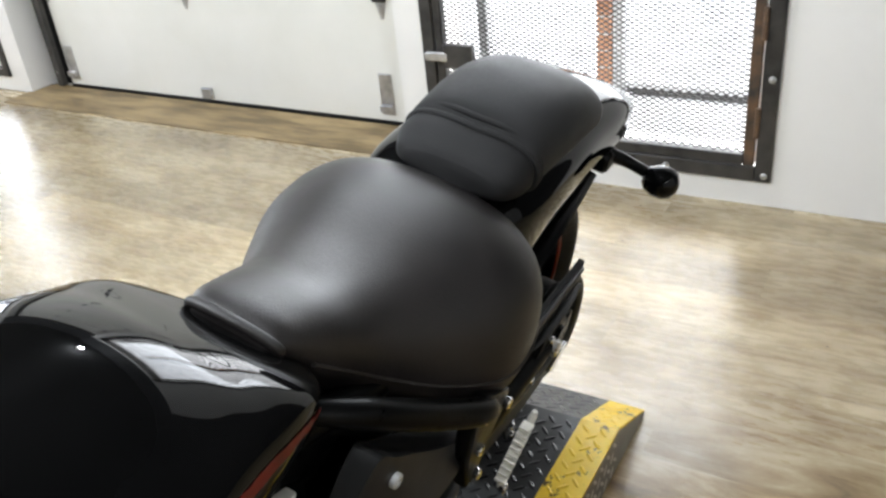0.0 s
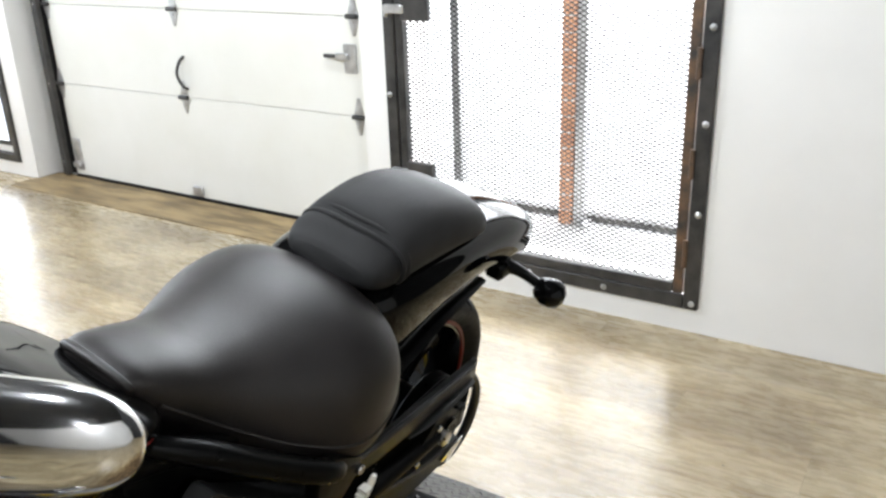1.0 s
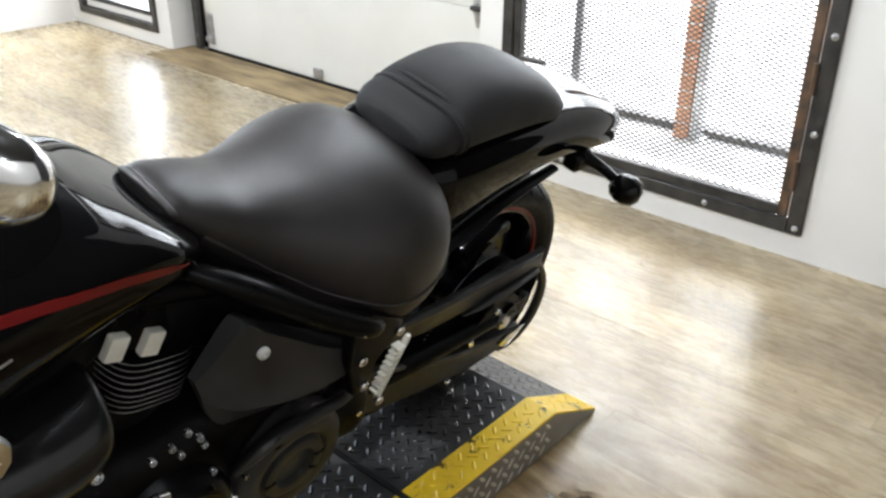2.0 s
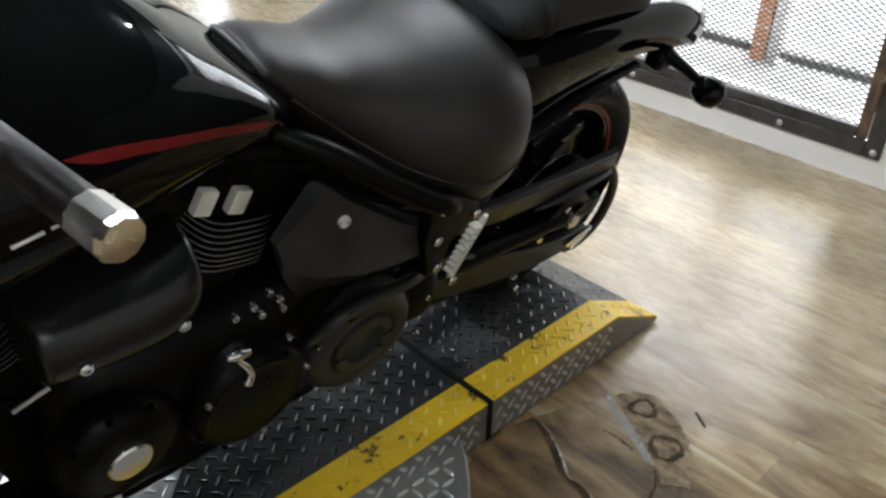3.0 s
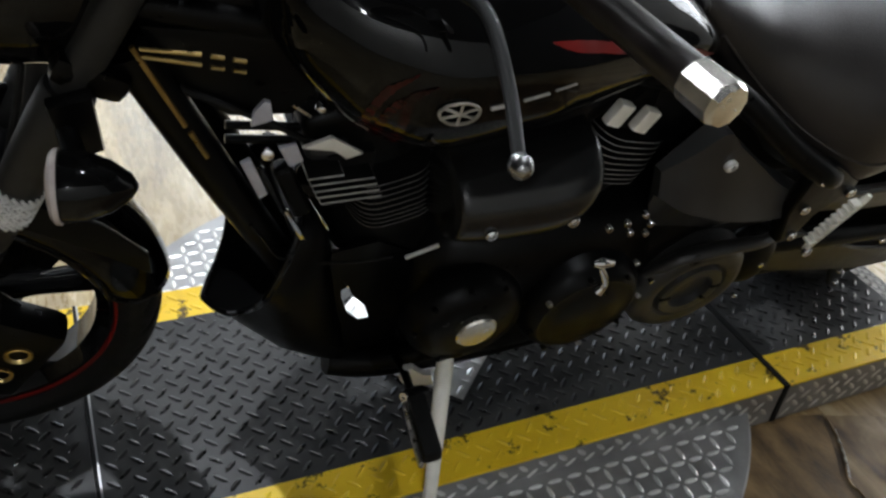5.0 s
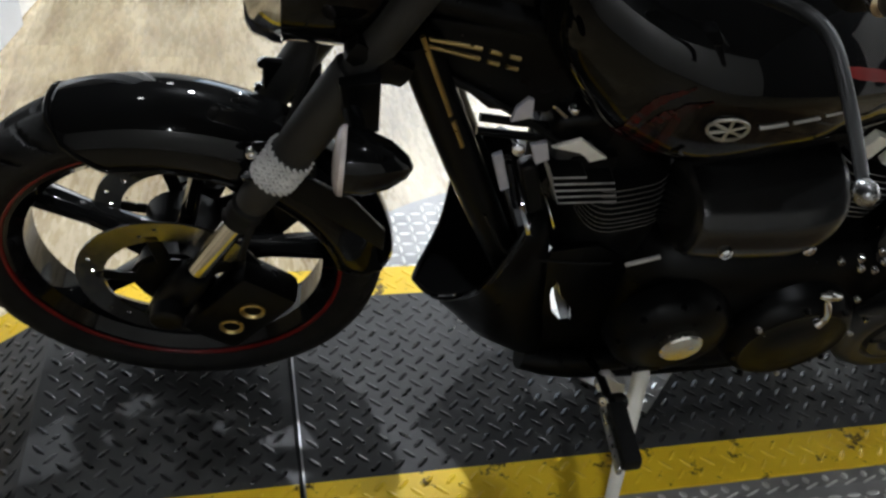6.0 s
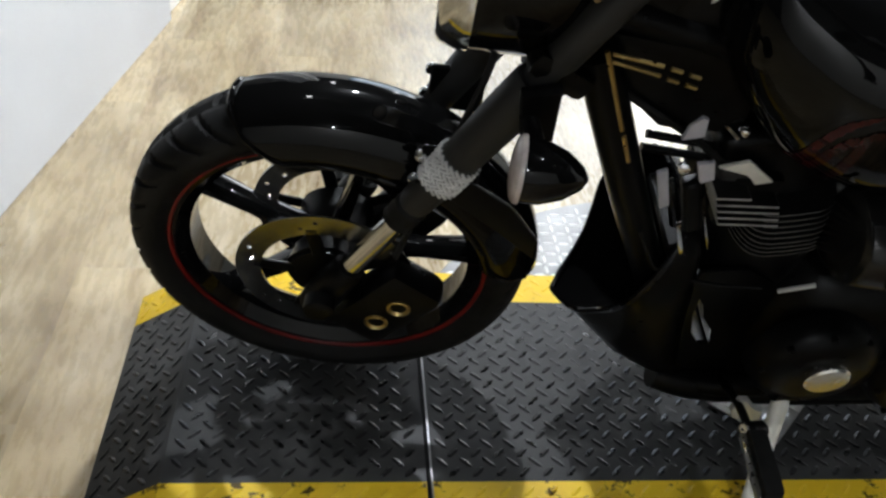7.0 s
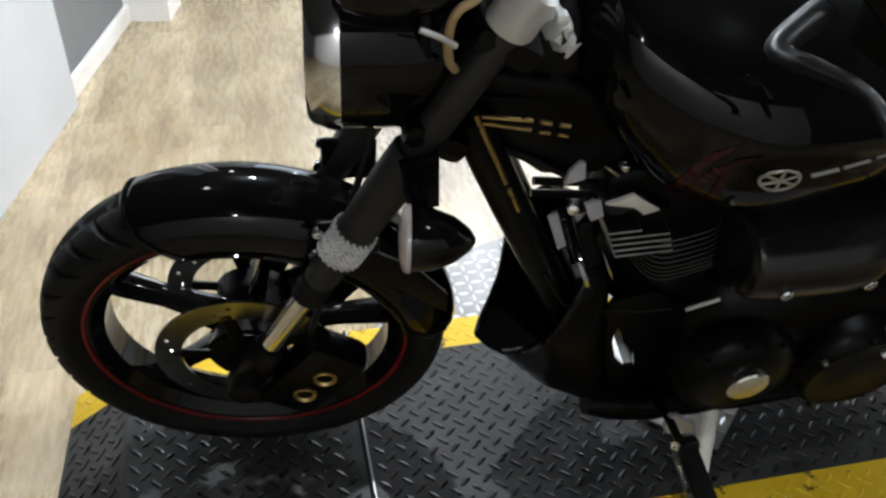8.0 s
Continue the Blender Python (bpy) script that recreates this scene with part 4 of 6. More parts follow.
# ---- frame and chin scoop ----
for s in (1, -1):
    part("down_tube", rod([(s * 0.068, 0.118, 0.82), (s * 0.07, 0.217, 0.60), (s * 0.07, 0.308, 0.41), (s * 0.08, 0.40, 0.22), (s * 0.1, 0.47, 0.12), (s * 0.11, 0.62, 0.085), (s * 0.11, 1.0, 0.1)], [0.026, 0.026, 0.024, 0.02, 0.019, 0.019, 0.019], 14, 40), SATIN, bike)
    part("top_rail", rod([(s * 0.045, 0.12, 0.86), (s * 0.06, 0.4, 0.80), (s * 0.1, 0.8, 0.74), (s * 0.12, 1.2, 0.60), (s * 0.11, 1.3, 0.45)], 0.02, 12, 24), SATIN, bike)
part("gusset", side_slab([(0.13, 0.845), (0.30, 0.82), (0.335, 0.80), (0.335, 0.72), (0.30, 0.715), (0.255, 0.70), (0.225, 0.705), (0.185, 0.74), (0.165, 0.77)], 0.03, 0.04), SATIN, bike, "satin black frame gusset")
for w0, w1 in ((0.676, 0.664), (0.652, 0.642)):
    part("frame_stay", rod([(0.05, 0.225, w0), (0.06, 0.345, w1)], 0.006, 10), SATIN, bike)
# gold reflections along the frame tube, modelled as thin rods
for a, b, r in (((0.093, 0.121, 0.838), (0.093, 0.171, 0.722), 0.0034), ((0.093, 0.176, 0.712), (0.093, 0.195, 0.668), 0.0034), ((0.093, 0.128, 0.835), (0.093, 0.19, 0.822), 0.0026), ((0.093, 0.13, 0.825), (0.093, 0.19, 0.808), 0.0026),
                ((0.093, 0.2, 0.819), (0.093, 0.214, 0.815), 0.0026), ((0.093, 0.2, 0.804), (0.093, 0.214, 0.8), 0.0026), ((0.093, 0.224, 0.812), (0.093, 0.238, 0.808), 0.0026), ((0.093, 0.224, 0.797), (0.093, 0.238, 0.793), 0.0026)):
    part("gold_glint", rod([a, b], r, 8), BRASS, bike, "thin gold rod standing in for a reflected line")
part("neck_cover", body([(0.11, 0.03, 0.80, 0.85, 0.90), (0.16, 0.05, 0.79, 0.86, 0.94), (0.26, 0.055, 0.78, 0.86, 0.93), (0.34, 0.04, 0.79, 0.84, 0.88)], 12, 24), MATT, bike, "black cover behind the steering head")
part("radiator", box(bmesh.new(), -0.075, 0.075, -0.015, 0.015, -0.14, 0.05, 0.006, Matrix.Translation((0, 0.35, 0.43)) @ Matrix.Rotation(radians(26), 4, "X")), MATT, bike, "dark radiator core")


# half outlines from the nose round to the crown: lateral, along, up
MOUTH = [(0.0, 0.203, 0.252), (0.03, 0.219, 0.256), (0.055, 0.238, 0.27), (0.08, 0.258, 0.31), (0.105, 0.268, 0.355), (0.122, 0.275, 0.405), (0.115, 0.298, 0.46), (0.085, 0.325, 0.515), (0.0, 0.335, 0.53)]
BOWL = [(0.0, 0.29, 0.18), (0.05, 0.298, 0.182), (0.09, 0.31, 0.198), (0.118, 0.325, 0.245), (0.13, 0.335, 0.30), (0.13, 0.34, 0.37), (0.12, 0.35, 0.44), (0.09, 0.355, 0.50), (0.0, 0.36, 0.515)]
KEEL = [(0.0, 0.405, 0.118), (0.05, 0.408, 0.12), (0.092, 0.412, 0.13), (0.114, 0.415, 0.16), (0.116, 0.412, 0.205), (0.104, 0.402, 0.27), (0.09, 0.395, 0.34), (0.06, 0.388, 0.40), (0.0, 0.385, 0.42)]
THROAT = [(x * 0.55, 0.345 + 0.02 * k / 8, 0.33 + (z - 0.39) * 0.5) for k, (x, y, z) in enumerate(MOUTH)]


def full_loop(half, out=1.0):
    pts = [tuple(q) for q in smooth_rows(half, 20)]
    return [(x * out, y, z) for x, y, z in pts] + [(-x * out, y, z) for x, y, z in pts[-2:0:-1]]


def blend(a, b, q):
    return [tuple(u + (v - u) * q for u, v in zip(p, r)) for p, r in zip(a, b)]


bm = bmesh.new()
hull = [full_loop(MOUTH), full_loop(blend(MOUTH, BOWL, 0.12), 1.02), full_loop(blend(MOUTH, BOWL, 0.45), 1.04), full_loop(BOWL), full_loop(blend(BOWL, KEEL, 0.55), 1.05), full_loop(KEEL)]
bm.faces.new(rings(bm, hull, cap=False)[-1])
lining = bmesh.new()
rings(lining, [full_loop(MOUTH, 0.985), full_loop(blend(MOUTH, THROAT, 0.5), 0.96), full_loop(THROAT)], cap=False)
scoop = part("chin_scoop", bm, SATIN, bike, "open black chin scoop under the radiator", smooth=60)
# the scoop's inner shade is in the lining's colour
part("scoop_lining", lining, SHADE, scoop, "inside of the scoop, coloured black for shade")
rim_line = full_loop(MOUTH)
part("scoop_lip", rod(rim_line + rim_line[:1], 0.0055, 8), GLOSS, scoop)

# ---- engine ----
part("crankcase", body([(0.498, 0.06, 0.2, 0.3, 0.38), (0.515, 0.12, 0.14, 0.29, 0.44), (0.6, 0.165, 0.09, 0.3, 0.48), (0.85, 0.17, 0.09, 0.3, 0.49), (1.05, 0.15, 0.12, 0.32, 0.5), (1.13, 0.08, 0.2, 0.33, 0.44)], 24, 28, 0.55, 0.6), SATIN, bike, "satin black crankcase")


def fin(c, axis, half_w, half_d, thick):
    """One rounded cooling fin with a machined edge."""
    axis = Vector(axis).normalized()
    a = Vector((1, 0, 0))
    b = axis.cross(a)
    pts = []
    for t in np.linspace(0, 2 * math.pi, 36, endpoint=False):
        x, y = math.cos(t), math.sin(t)
        pts.append((math.copysign(abs(x) ** 0.5, x) * half_w, math.copysign(abs(y) ** 0.5, y) * half_d))
    bm = bmesh.new()
    rings(bm, [[Vector(c) + a * x * k + b * y * k + axis * h for x, y in pts] for k, h in ((0.97, -thick / 2), (1, -thick / 4), (1, thick / 4), (0.97, thick / 2))])
    return bm


def cylinder(base, top, name, count, half_d, half_w, edge):
    base, top = Vector(base), Vector(top)
    ax = (top - base).normalized()
    cyl = part(name, turned([(0, 0.095), ((top - base).length * 0.5, 0.1), ((top - base).length, 0.085)], base, ax, 32), MATT, bike, "black finned engine cylinder")
    for k in range(count):
        q = 0.44 + 0.27 * k / (count - 1)
        c = base.lerp(top, q)
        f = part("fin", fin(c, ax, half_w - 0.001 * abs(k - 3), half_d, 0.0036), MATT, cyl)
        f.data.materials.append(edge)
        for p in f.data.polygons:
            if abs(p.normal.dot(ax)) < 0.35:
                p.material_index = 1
    rot = ax.to_track_quat("Z", "X").to_matrix().to_4x4()
    head_ = box(bmesh.new(), -0.1, 0.1, -0.085, 0.085, -0.035, 0.045, 0.02, Matrix.Translation(base.lerp(top, 0.9)) @ rot, 3)
    part("rocker_cover", head_, SATIN, cyl, "black rocker cover")
    for du in (-0.07, 0.07):
        for dv in (-0.07, 0.07):
            bolt(base.lerp(top, 0.9) + rot.to_3x3() @ Vector((du, dv, 0.047)), cyl, 0.008, ax)
    return cyl


# front fins take the shaded edge colour
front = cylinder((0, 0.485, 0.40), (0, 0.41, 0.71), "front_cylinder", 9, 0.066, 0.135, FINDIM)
# short square fins of the front head, and the black coil over them
for k, (y0, y1) in enumerate(((0.31, 0.357), (0.315, 0.4), (0.32, 0.405), (0.325, 0.41), (0.331, 0.415))):
    w = 0.645 - 0.0125 * k
    f = part("head_fin", box(bmesh.new(), 0.0, 0.13, y0, y1, w - 0.002, w + 0.002, 0.0006), MATT, front)
    f.data.materials.append(FINEDGE)
    for p in f.data.polygons:
        p.material_index = int(abs(p.normal.z) < 0.9)
part("head_core", box(bmesh.new(), -0.05, 0.105, 0.34, 0.41, 0.56, 0.655, 0.01, None, 2), MATT, front)
part("coil", box(bmesh.new(), 0.02, 0.1, 0.317, 0.374, 0.628, 0.668, 0.014, None, 3), PANELBLACK, bike, "dull black ignition coil")
part("cable", rod([(0.1, 0.249, 0.539), (0.105, 0.27, 0.50), (0.11, 0.29, 0.468), (0.115, 0.335, 0.452), (0.12, 0.405, 0.442), (0.13, 0.455, 0.452)], 0.0028, 8, 30), RUBBER, bike, "black control cable")
cylinder((0, 0.775, 0.40), (0, 0.845, 0.71), "rear_cylinder", 9, 0.072, 0.126, FINEDGE)
for y0, w0, y1, w1 in ((0.72, 0.667, 0.766, 0.737), (0.772, 0.653, 0.818, 0.713)):
    part("plug_cover", box(bmesh.new(), 0.126, 0.142, -0.014, 0.014, -0.02, 0.02, 0.004, Matrix.Translation((0, (y0 + y1) / 2, (w0 + w1) / 2)) @ Matrix.Rotation(radians(-22), 4, "X"), 2), PALE, bike, "pale cream plug cover")
for at, sz, tilt, mt in (((0.1, 0.3, 0.6), (0.012, 0.012, 0.05), 20, SATIN), ((0.1, 0.275, 0.6), (0.006, 0.006, 0.05), 20, GLOSS)):
    part("horn_bracket", box(bmesh.new(), -sz[0], sz[0], -sz[1], sz[1], -sz[2], sz[2], 0.004, Matrix.Translation(at) @ Matrix.Rotation(radians(tilt), 4, "X")), mt, bike)
# bright pieces and clips between the frame tube and the front cylinder
for outline, mt in (([(0.232, 0.662), (0.244, 0.669), (0.268, 0.602), (0.257, 0.595)], LAVENDER),
                    ([(0.278, 0.681), (0.299, 0.686), (0.31, 0.655), (0.293, 0.646)], LAVENDER),
                    ([(0.286, 0.644), (0.294, 0.644), (0.306, 0.614), (0.298, 0.615)], LAVENDER),
                    ([(0.243, 0.722), (0.245, 0.744), (0.257, 0.76), (0.264, 0.757), (0.269, 0.729)], LAVENDER),
                    # pale piece stands in for bright floor seen through a gap
                    ([(0.308, 0.676), (0.344, 0.69), (0.389, 0.655), (0.366, 0.648), (0.35, 0.668)], PALE),
                    ([(0.291, 0.562), (0.298, 0.564), (0.315, 0.514), (0.328, 0.495), (0.317, 0.498)], CHROME),
                    ([(0.321, 0.584), (0.324, 0.584), (0.358, 0.511), (0.354, 0.509)], CHROME)):
    part("engine_gap_piece", side_slab(outline, 0.1, 0.007), mt, bike, "small bright piece between frame tube and cylinder")
part("hose_clip", turned([(-0.004, 0.004), (-0.003, 0.0075), (0.004, 0.0075), (0.006, 0.004)], (0.1, 0.266, 0.668), (1, -0.2, 0.3), 16), CHROME, bike, "chrome hose clip")
part("hose_clip", rod([(0.1, 0.292, 0.744), (0.1, 0.315, 0.723)], 0.002, 8), BRUSHED, bike)
part("rectifier", side_slab([(0.325, 0.60), (0.345, 0.62), (0.37, 0.62), (0.40, 0.50), (0.38, 0.44), (0.345, 0.47)], -0.03, 0.05), MATT, bike, "finned black regulator behind the frame tubes")
part("horn", turned([(0.0, 0.02), (0.01, 0.042), (0.02, 0.045), (0.03, 0.042), (0.032, 0.01)], (0.05, 0.365, 0.585), (1, -0.3, 0.1), 28), GLOSS, bike, "round black horn")
part("air_box", body([(0.44, 0.05, 0.66, 0.71, 0.76), (0.47, 0.12, 0.63, 0.71, 0.78), (0.62, 0.135, 0.62, 0.70, 0.78), (0.74, 0.11, 0.63, 0.70, 0.77), (0.80, 0.06, 0.65, 0.70, 0.75)], 16, 24), MATT, bike, "black air box under the tank")
cover = part("air_cover", pod([(0.482, 0.06, 0.575, 0.66), (0.486, 0.085, 0.56, 0.675), (0.50, 0.098, 0.55, 0.682), (0.58, 0.106, 0.547, 0.69), (0.65, 0.106, 0.552, 0.697), (0.69, 0.09, 0.575, 0.70), (0.703, 0.06, 0.60, 0.69)], 0.13, 28, e=0.9), COVER, bike, "semi-gloss black left engine cover")
for b in ((0.234, 0.529, 0.61), (0.228, 0.66, 0.60)):
    bolt(b, cover, 0.009)
part("generator_cover", turned([(0.0, 0.105), (0.03, 0.1), (0.05, 0.085), (0.058, 0.06), (0.06, 0.036), (0.06, 0.01)], (0.15, 0.585, 0.321), (1, 0, 0), 44), SATIN, bike)
part("generator_cap", turned([(0.0, 0.035), (0.01, 0.035), (0.013, 0.032), (0.0135, 0.015), (0.0137, 0.003)], (0.21, 0.582, 0.34), (1, 0, 0), 40), GRIPSILVER, bike, "round polished metal cap")
part("trim_line", rod([(0.15, 0.463, 0.474), (0.15, 0.512, 0.491)], 0.0034, 8), SILVERPAINT, bike)
for a in (20, 60, 100, 140, 180, 230):
    bolt((0.19, 0.585 + 0.092 * math.cos(radians(a)), 0.321 + 0.092 * math.sin(radians(a))), bike, 0.0055, material=SATIN)
clutch = part("clutch_cover", turned([(0.0, 0.115), (0.03, 0.112), (0.05, 0.1), (0.056, 0.09), (0.053, 0.082), (0.06, 0.06), (0.062, 0.01)], (0.155, 0.80, 0.305), (1, 0, 0), 48), SATIN, bike, "round satin black clutch cover")
for k in range(8):
    a = 2 * math.pi * (k + 0.3) / 8
    bolt((0.208, 0.80 + 0.101 * math.cos(a), 0.305 + 0.101 * math.sin(a)), clutch, 0.005, material=BRUSHED if k % 3 == 0 else SATIN)
PC = (0.155, 1.035, 0.288)
pulley = part("pulley_cover", turned([(0.0, 0.122), (0.03, 0.118), (0.044, 0.104), (0.047, 0.09), (0.044, 0.076), (0.036, 0.071), (0.036, 0.068), (0.048, 0.064), (0.05, 0.055), (0.048, 0.045), (0.034, 0.041), (0.032, 0.03), (0.034, 0.004)], PC, (1, 0, 0), 56), PANELBLACK, bike, "round black pulley cover with a recessed ring")
for a in (235, 275, 95):
    part("slot", box(bmesh.new(), 0.199, 0.207, -0.004, 0.004, 0.043, 0.066, 0.002, Matrix.Translation((0, PC[1], PC[2])) @ Matrix.Rotation(radians(a), 4, "X")), SATIN, pulley)
for at in ((0.19, 1.192, 0.312), (0.19, 1.185, 0.213), (0.19, 0.935, 0.335)):
    bolt(at, pulley, 0.006)
part("pivot_cover", pod([(1.13, 0.01, 0.25, 0.36), (1.16, 0.04, 0.23, 0.38), (1.21, 0.045, 0.235, 0.37), (1.25, 0.01, 0.27, 0.33)], 0.145, 16), MATT, bike, "black swingarm pivot cover")
PANEL = [
    [(0.150, 0.842, 0.600), (0.168, 0.842, 0.602), (0.172, 0.846, 0.585), (0.176, 0.855, 0.552), (0.160, 0.862, 0.540), (0.150, 0.875, 0.500)],
    [(0.150, 0.872, 0.643), (0.180, 0.874, 0.645), (0.190, 0.882, 0.594), (0.203, 0.895, 0.538), (0.165, 0.900, 0.525), (0.150, 0.905, 0.450)],
    [(0.150, 0.908, 0.687), (0.187, 0.909, 0.688), (0.197, 0.930, 0.580), (0.214, 0.945, 0.525), (0.168, 0.950, 0.512), (0.150, 0.960, 0.420)],
    [(0.150, 0.944, 0.660), (0.192, 0.944, 0.661), (0.201, 0.960, 0.570), (0.219, 0.970, 0.519), (0.170, 0.975, 0.505), (0.150, 0.985, 0.412)],
    [(0.150, 0.998, 0.620), (0.198, 0.998, 0.621), (0.205, 1.010, 0.555), (0.222, 1.015, 0.511), (0.170, 1.020, 0.497), (0.150, 1.025, 0.410)],
    [(0.150, 1.060, 0.573), (0.204, 1.060, 0.574), (0.208, 1.065, 0.535), (0.221, 1.070, 0.502), (0.170, 1.070, 0.488), (0.150, 1.075, 0.410)],
    [(0.150, 1.130, 0.531), (0.206, 1.130, 0.532), (0.208, 1.130, 0.512), (0.215, 1.130, 0.493), (0.170, 1.130, 0.480), (0.150, 1.130, 0.410)],
    [(0.150, 1.203, 0.487), (0.195, 1.205, 0.488), (0.196, 1.208, 0.481), (0.196, 1.212, 0.473), (0.170, 1.200, 0.465), (0.150, 1.190, 0.410)]]
stations = smooth_rows([[v for p in st for v in p] for st in PANEL], 42)
bm = bmesh.new()
rings(bm, [[tuple(st[3 * k:3 * k + 3]) for k in range(6)] for st in stations])
panel_ = part("side_panel", bm, PANELBLACK, bike, "matt black triangular side panel with a folded lower edge", smooth=26)
bolt((0.197, 0.938, 0.628), panel_, 0.0105, material=SILVERPAINT)
rib = part("panel_rib", rod([(0.185, 0.915, 0.355), (0.2, 0.935, 0.395), (0.206, 0.965, 0.418), (0.208, 1.04, 0.423), (0.206, 1.12, 0.417), (0.19, 1.17, 0.41)], [0.010, 0.014, 0.016, 0.016, 0.013, 0.008], 12, 30, 0.8), PANELBLACK, panel_)
part("bolt_seat", turned([(-0.004, 0.014), (0.006, 0.014), (0.006, 0.009), (0.001, 0.008)], (0.213, 0.972, 0.417), (1, 0, 0), 18), SATIN, rib)
part("shift_bracket", rod([(0.253, 0.728, 0.508), (0.254, 0.742, 0.486), (0.254, 0.752, 0.462), (0.254, 0.746, 0.446)], [0.004, 0.006, 0.006, 0.009], 12, 12), CHROME, bike, "chrome shift linkage arm")
part("shift_joint", rod([(0.25, 0.712, 0.519), (0.25, 0.728, 0.517), (0.25, 0.748, 0.512)], [0.004, 0.009, 0.006], 12, 8), CHROME, bike)
for b in ((0.215, 0.775, 0.555), (0.215, 0.80, 0.57), (0.215, 0.82, 0.545), (0.215, 0.79, 0.53), (0.215, 0.745, 0.55), (0.2, 0.86, 0.42), (0.2, 0.84, 0.5)):
    bolt(b, bike, 0.006)

# ---- tank ----
# along, half width, bottom, widest, top, roundness of the upper half
tank_rows = [(0.245, 0.06, 0.86, 0.9, 0.95, 1.1), (0.275, 0.12, 0.81, 0.88, 0.99, 1.12), (0.31, 0.155, 0.765, 0.868, 0.985, 1.15), (0.36, 0.19, 0.722, 0.858, 0.978, 1.15), (0.44, 0.222, 0.7, 0.85, 0.982, 1.15), (0.56, 0.212, 0.71, 0.845, 0.964, 1.15), (0.62, 0.198, 0.725, 0.838, 0.955, 1.15), (0.68, 0.182, 0.738, 0.828, 0.945, 1.1), (0.73, 0.17, 0.748, 0.82, 0.923, 1.02), (0.77, 0.162, 0.754, 0.814, 0.894, 0.85), (0.81, 0.153, 0.756, 0.808, 0.864, 0.62), (0.84, 0.144, 0.754, 0.801, 0.84, 0.5), (0.87, 0.125, 0.75, 0.79, 0.816, 0.5), (0.895, 0.098, 0.75, 0.775, 0.798, 0.7), (0.91, 0.06, 0.753, 0.77, 0.785, 0.8)]
TR = smooth_rows(tank_rows, 200)
bm = bmesh.new()
loops = []
for y, a, wb, wm, wt, e in smooth_rows(tank_rows, 80):
    loop = []
    for t in np.linspace(0, 2 * math.pi, 72, endpoint=False):
        c, s = math.cos(t), math.sin(t)
        k = e if s > 0 else 0.62
        loop.append((a * math.copysign(abs(c) ** k, c), y, wm + (wt - wm if s > 0 else wm - wb) * math.copysign(abs(s) ** k, s)))
    loops.append(loop)
rings(bm, loops)
tank = part("fuel_tank", bm, GLOSS, bike, "gloss black teardrop fuel tank", 60)


def tank_skin(y, w, out=0.0012):
    """The point of the tank's left skin at y and height w."""
    r = TR[int(np.argmin(np.abs(TR[:, 0] - y)))]
    a, wb, wm, wt, e = r[1:]
    if w >= wm:
        s = min(0.999, (w - wm) / (wt - wm)) ** (1 / e)
    else:
        s = min(0.999, (wm - w) / (wm - wb)) ** (1 / 0.62)
        e = 0.62
    return Vector((a * max(0.0, 1 - s * s) ** (e / 2) + out, y, w))


def stripe(line, half, name, material, label=""):
    """A thin painted band lying on the tank along a (y, w) line."""
    pts = smooth_rows(line, 40)
    bm = bmesh.new()
    rows = []
    for i, (y, w) in enumerate(pts):
        fade = min(1.0, i / 5, (len(pts) - 1 - i) / 9) * 0.9 + 0.1
        (ya, wa), (yb, wb) = pts[max(0, i - 1)], pts[min(len(pts) - 1, i + 1)]
        run = math.hypot(yb - ya, wb - wa)
        ny, nw = (wb - wa) / run * half * fade, -(yb - ya) / run * half * fade
        rows.append([bm.verts.new(tank_skin(y + ny * q, w + nw * q)) for q in (-1, 0, 1)])
    for a, b in zip(rows, rows[1:]):
        for j in range(2):
            bm.faces.new((a[j], a[j + 1], b[j + 1], b[j]))
    return part(name, bm, material, tank, label)


stripe([(0.845, 0.803), (0.80, 0.819), (0.76, 0.831), (0.688, 0.85), (0.624, 0.868), (0.572, 0.881), (0.545, 0.888)], 0.0056, "pinstripe", RED, "red tank pinstripe")
for line in ([(0.362, 0.728), (0.352, 0.76), (0.352, 0.80), (0.364, 0.838), (0.39, 0.868)],
             [(0.378, 0.722), (0.367, 0.756), (0.366, 0.794), (0.374, 0.82), (0.384, 0.836)],
             [(0.395, 0.716), (0.386, 0.756), (0.384, 0.807), (0.388, 0.838), (0.41, 0.857)]):
    stripe(line, 0.0045, "tank_flame", FLAME, "dark red tank flame")
emblem = bmesh.new()


def on_tank(dy, dw, cy=0.438, cw=0.824):
    return tank_skin(cy + dy, cw + dw, 0.003)


ring = [on_tank(0.0225 * math.cos(t), 0.0155 * math.sin(t)) for t in np.linspace(0, 2 * math.pi, 33)]
tube(emblem, ring, 0.002, 6)
badge = part("round_emblem", emblem, EMBLEM, tank, "round pale emblem")
for t in (30, 90, 150, 210, 270, 330):
    c, s = math.cos(radians(t)), math.sin(radians(t))
    part("emblem_bar", rod([on_tank(0, 0), on_tank(0.021 * c, 0.0145 * s)], 0.002, 6), EMBLEM, badge)
for y0, w0, wide, thick in ((0.492, 0.8275, 0.034, 0.0034), (0.534, 0.830, 0.034, 0.0026), (0.574, 0.8345, 0.03, 0.0018)):
    ends = [(y0 - wide * 0.5, w0 - wide * 0.04), (y0, w0), (y0 + wide * 0.5, w0 + wide * 0.04)]
    part("script_bar", rod([tank_skin(y, w, 0.0008) for y, w in ends], thick, 8, 8, 0.5), EMBLEM, tank, "pale lettering drawn as plain bars")
part("filler_cap", turned([(0, 0.036), (0.012, 0.036), (0.018, 0.03), (0.02, 0.004)], (0, 0.50, 0.966), (0, 0.1, 1), 32), CHROME, tank, "round chrome filler cap")

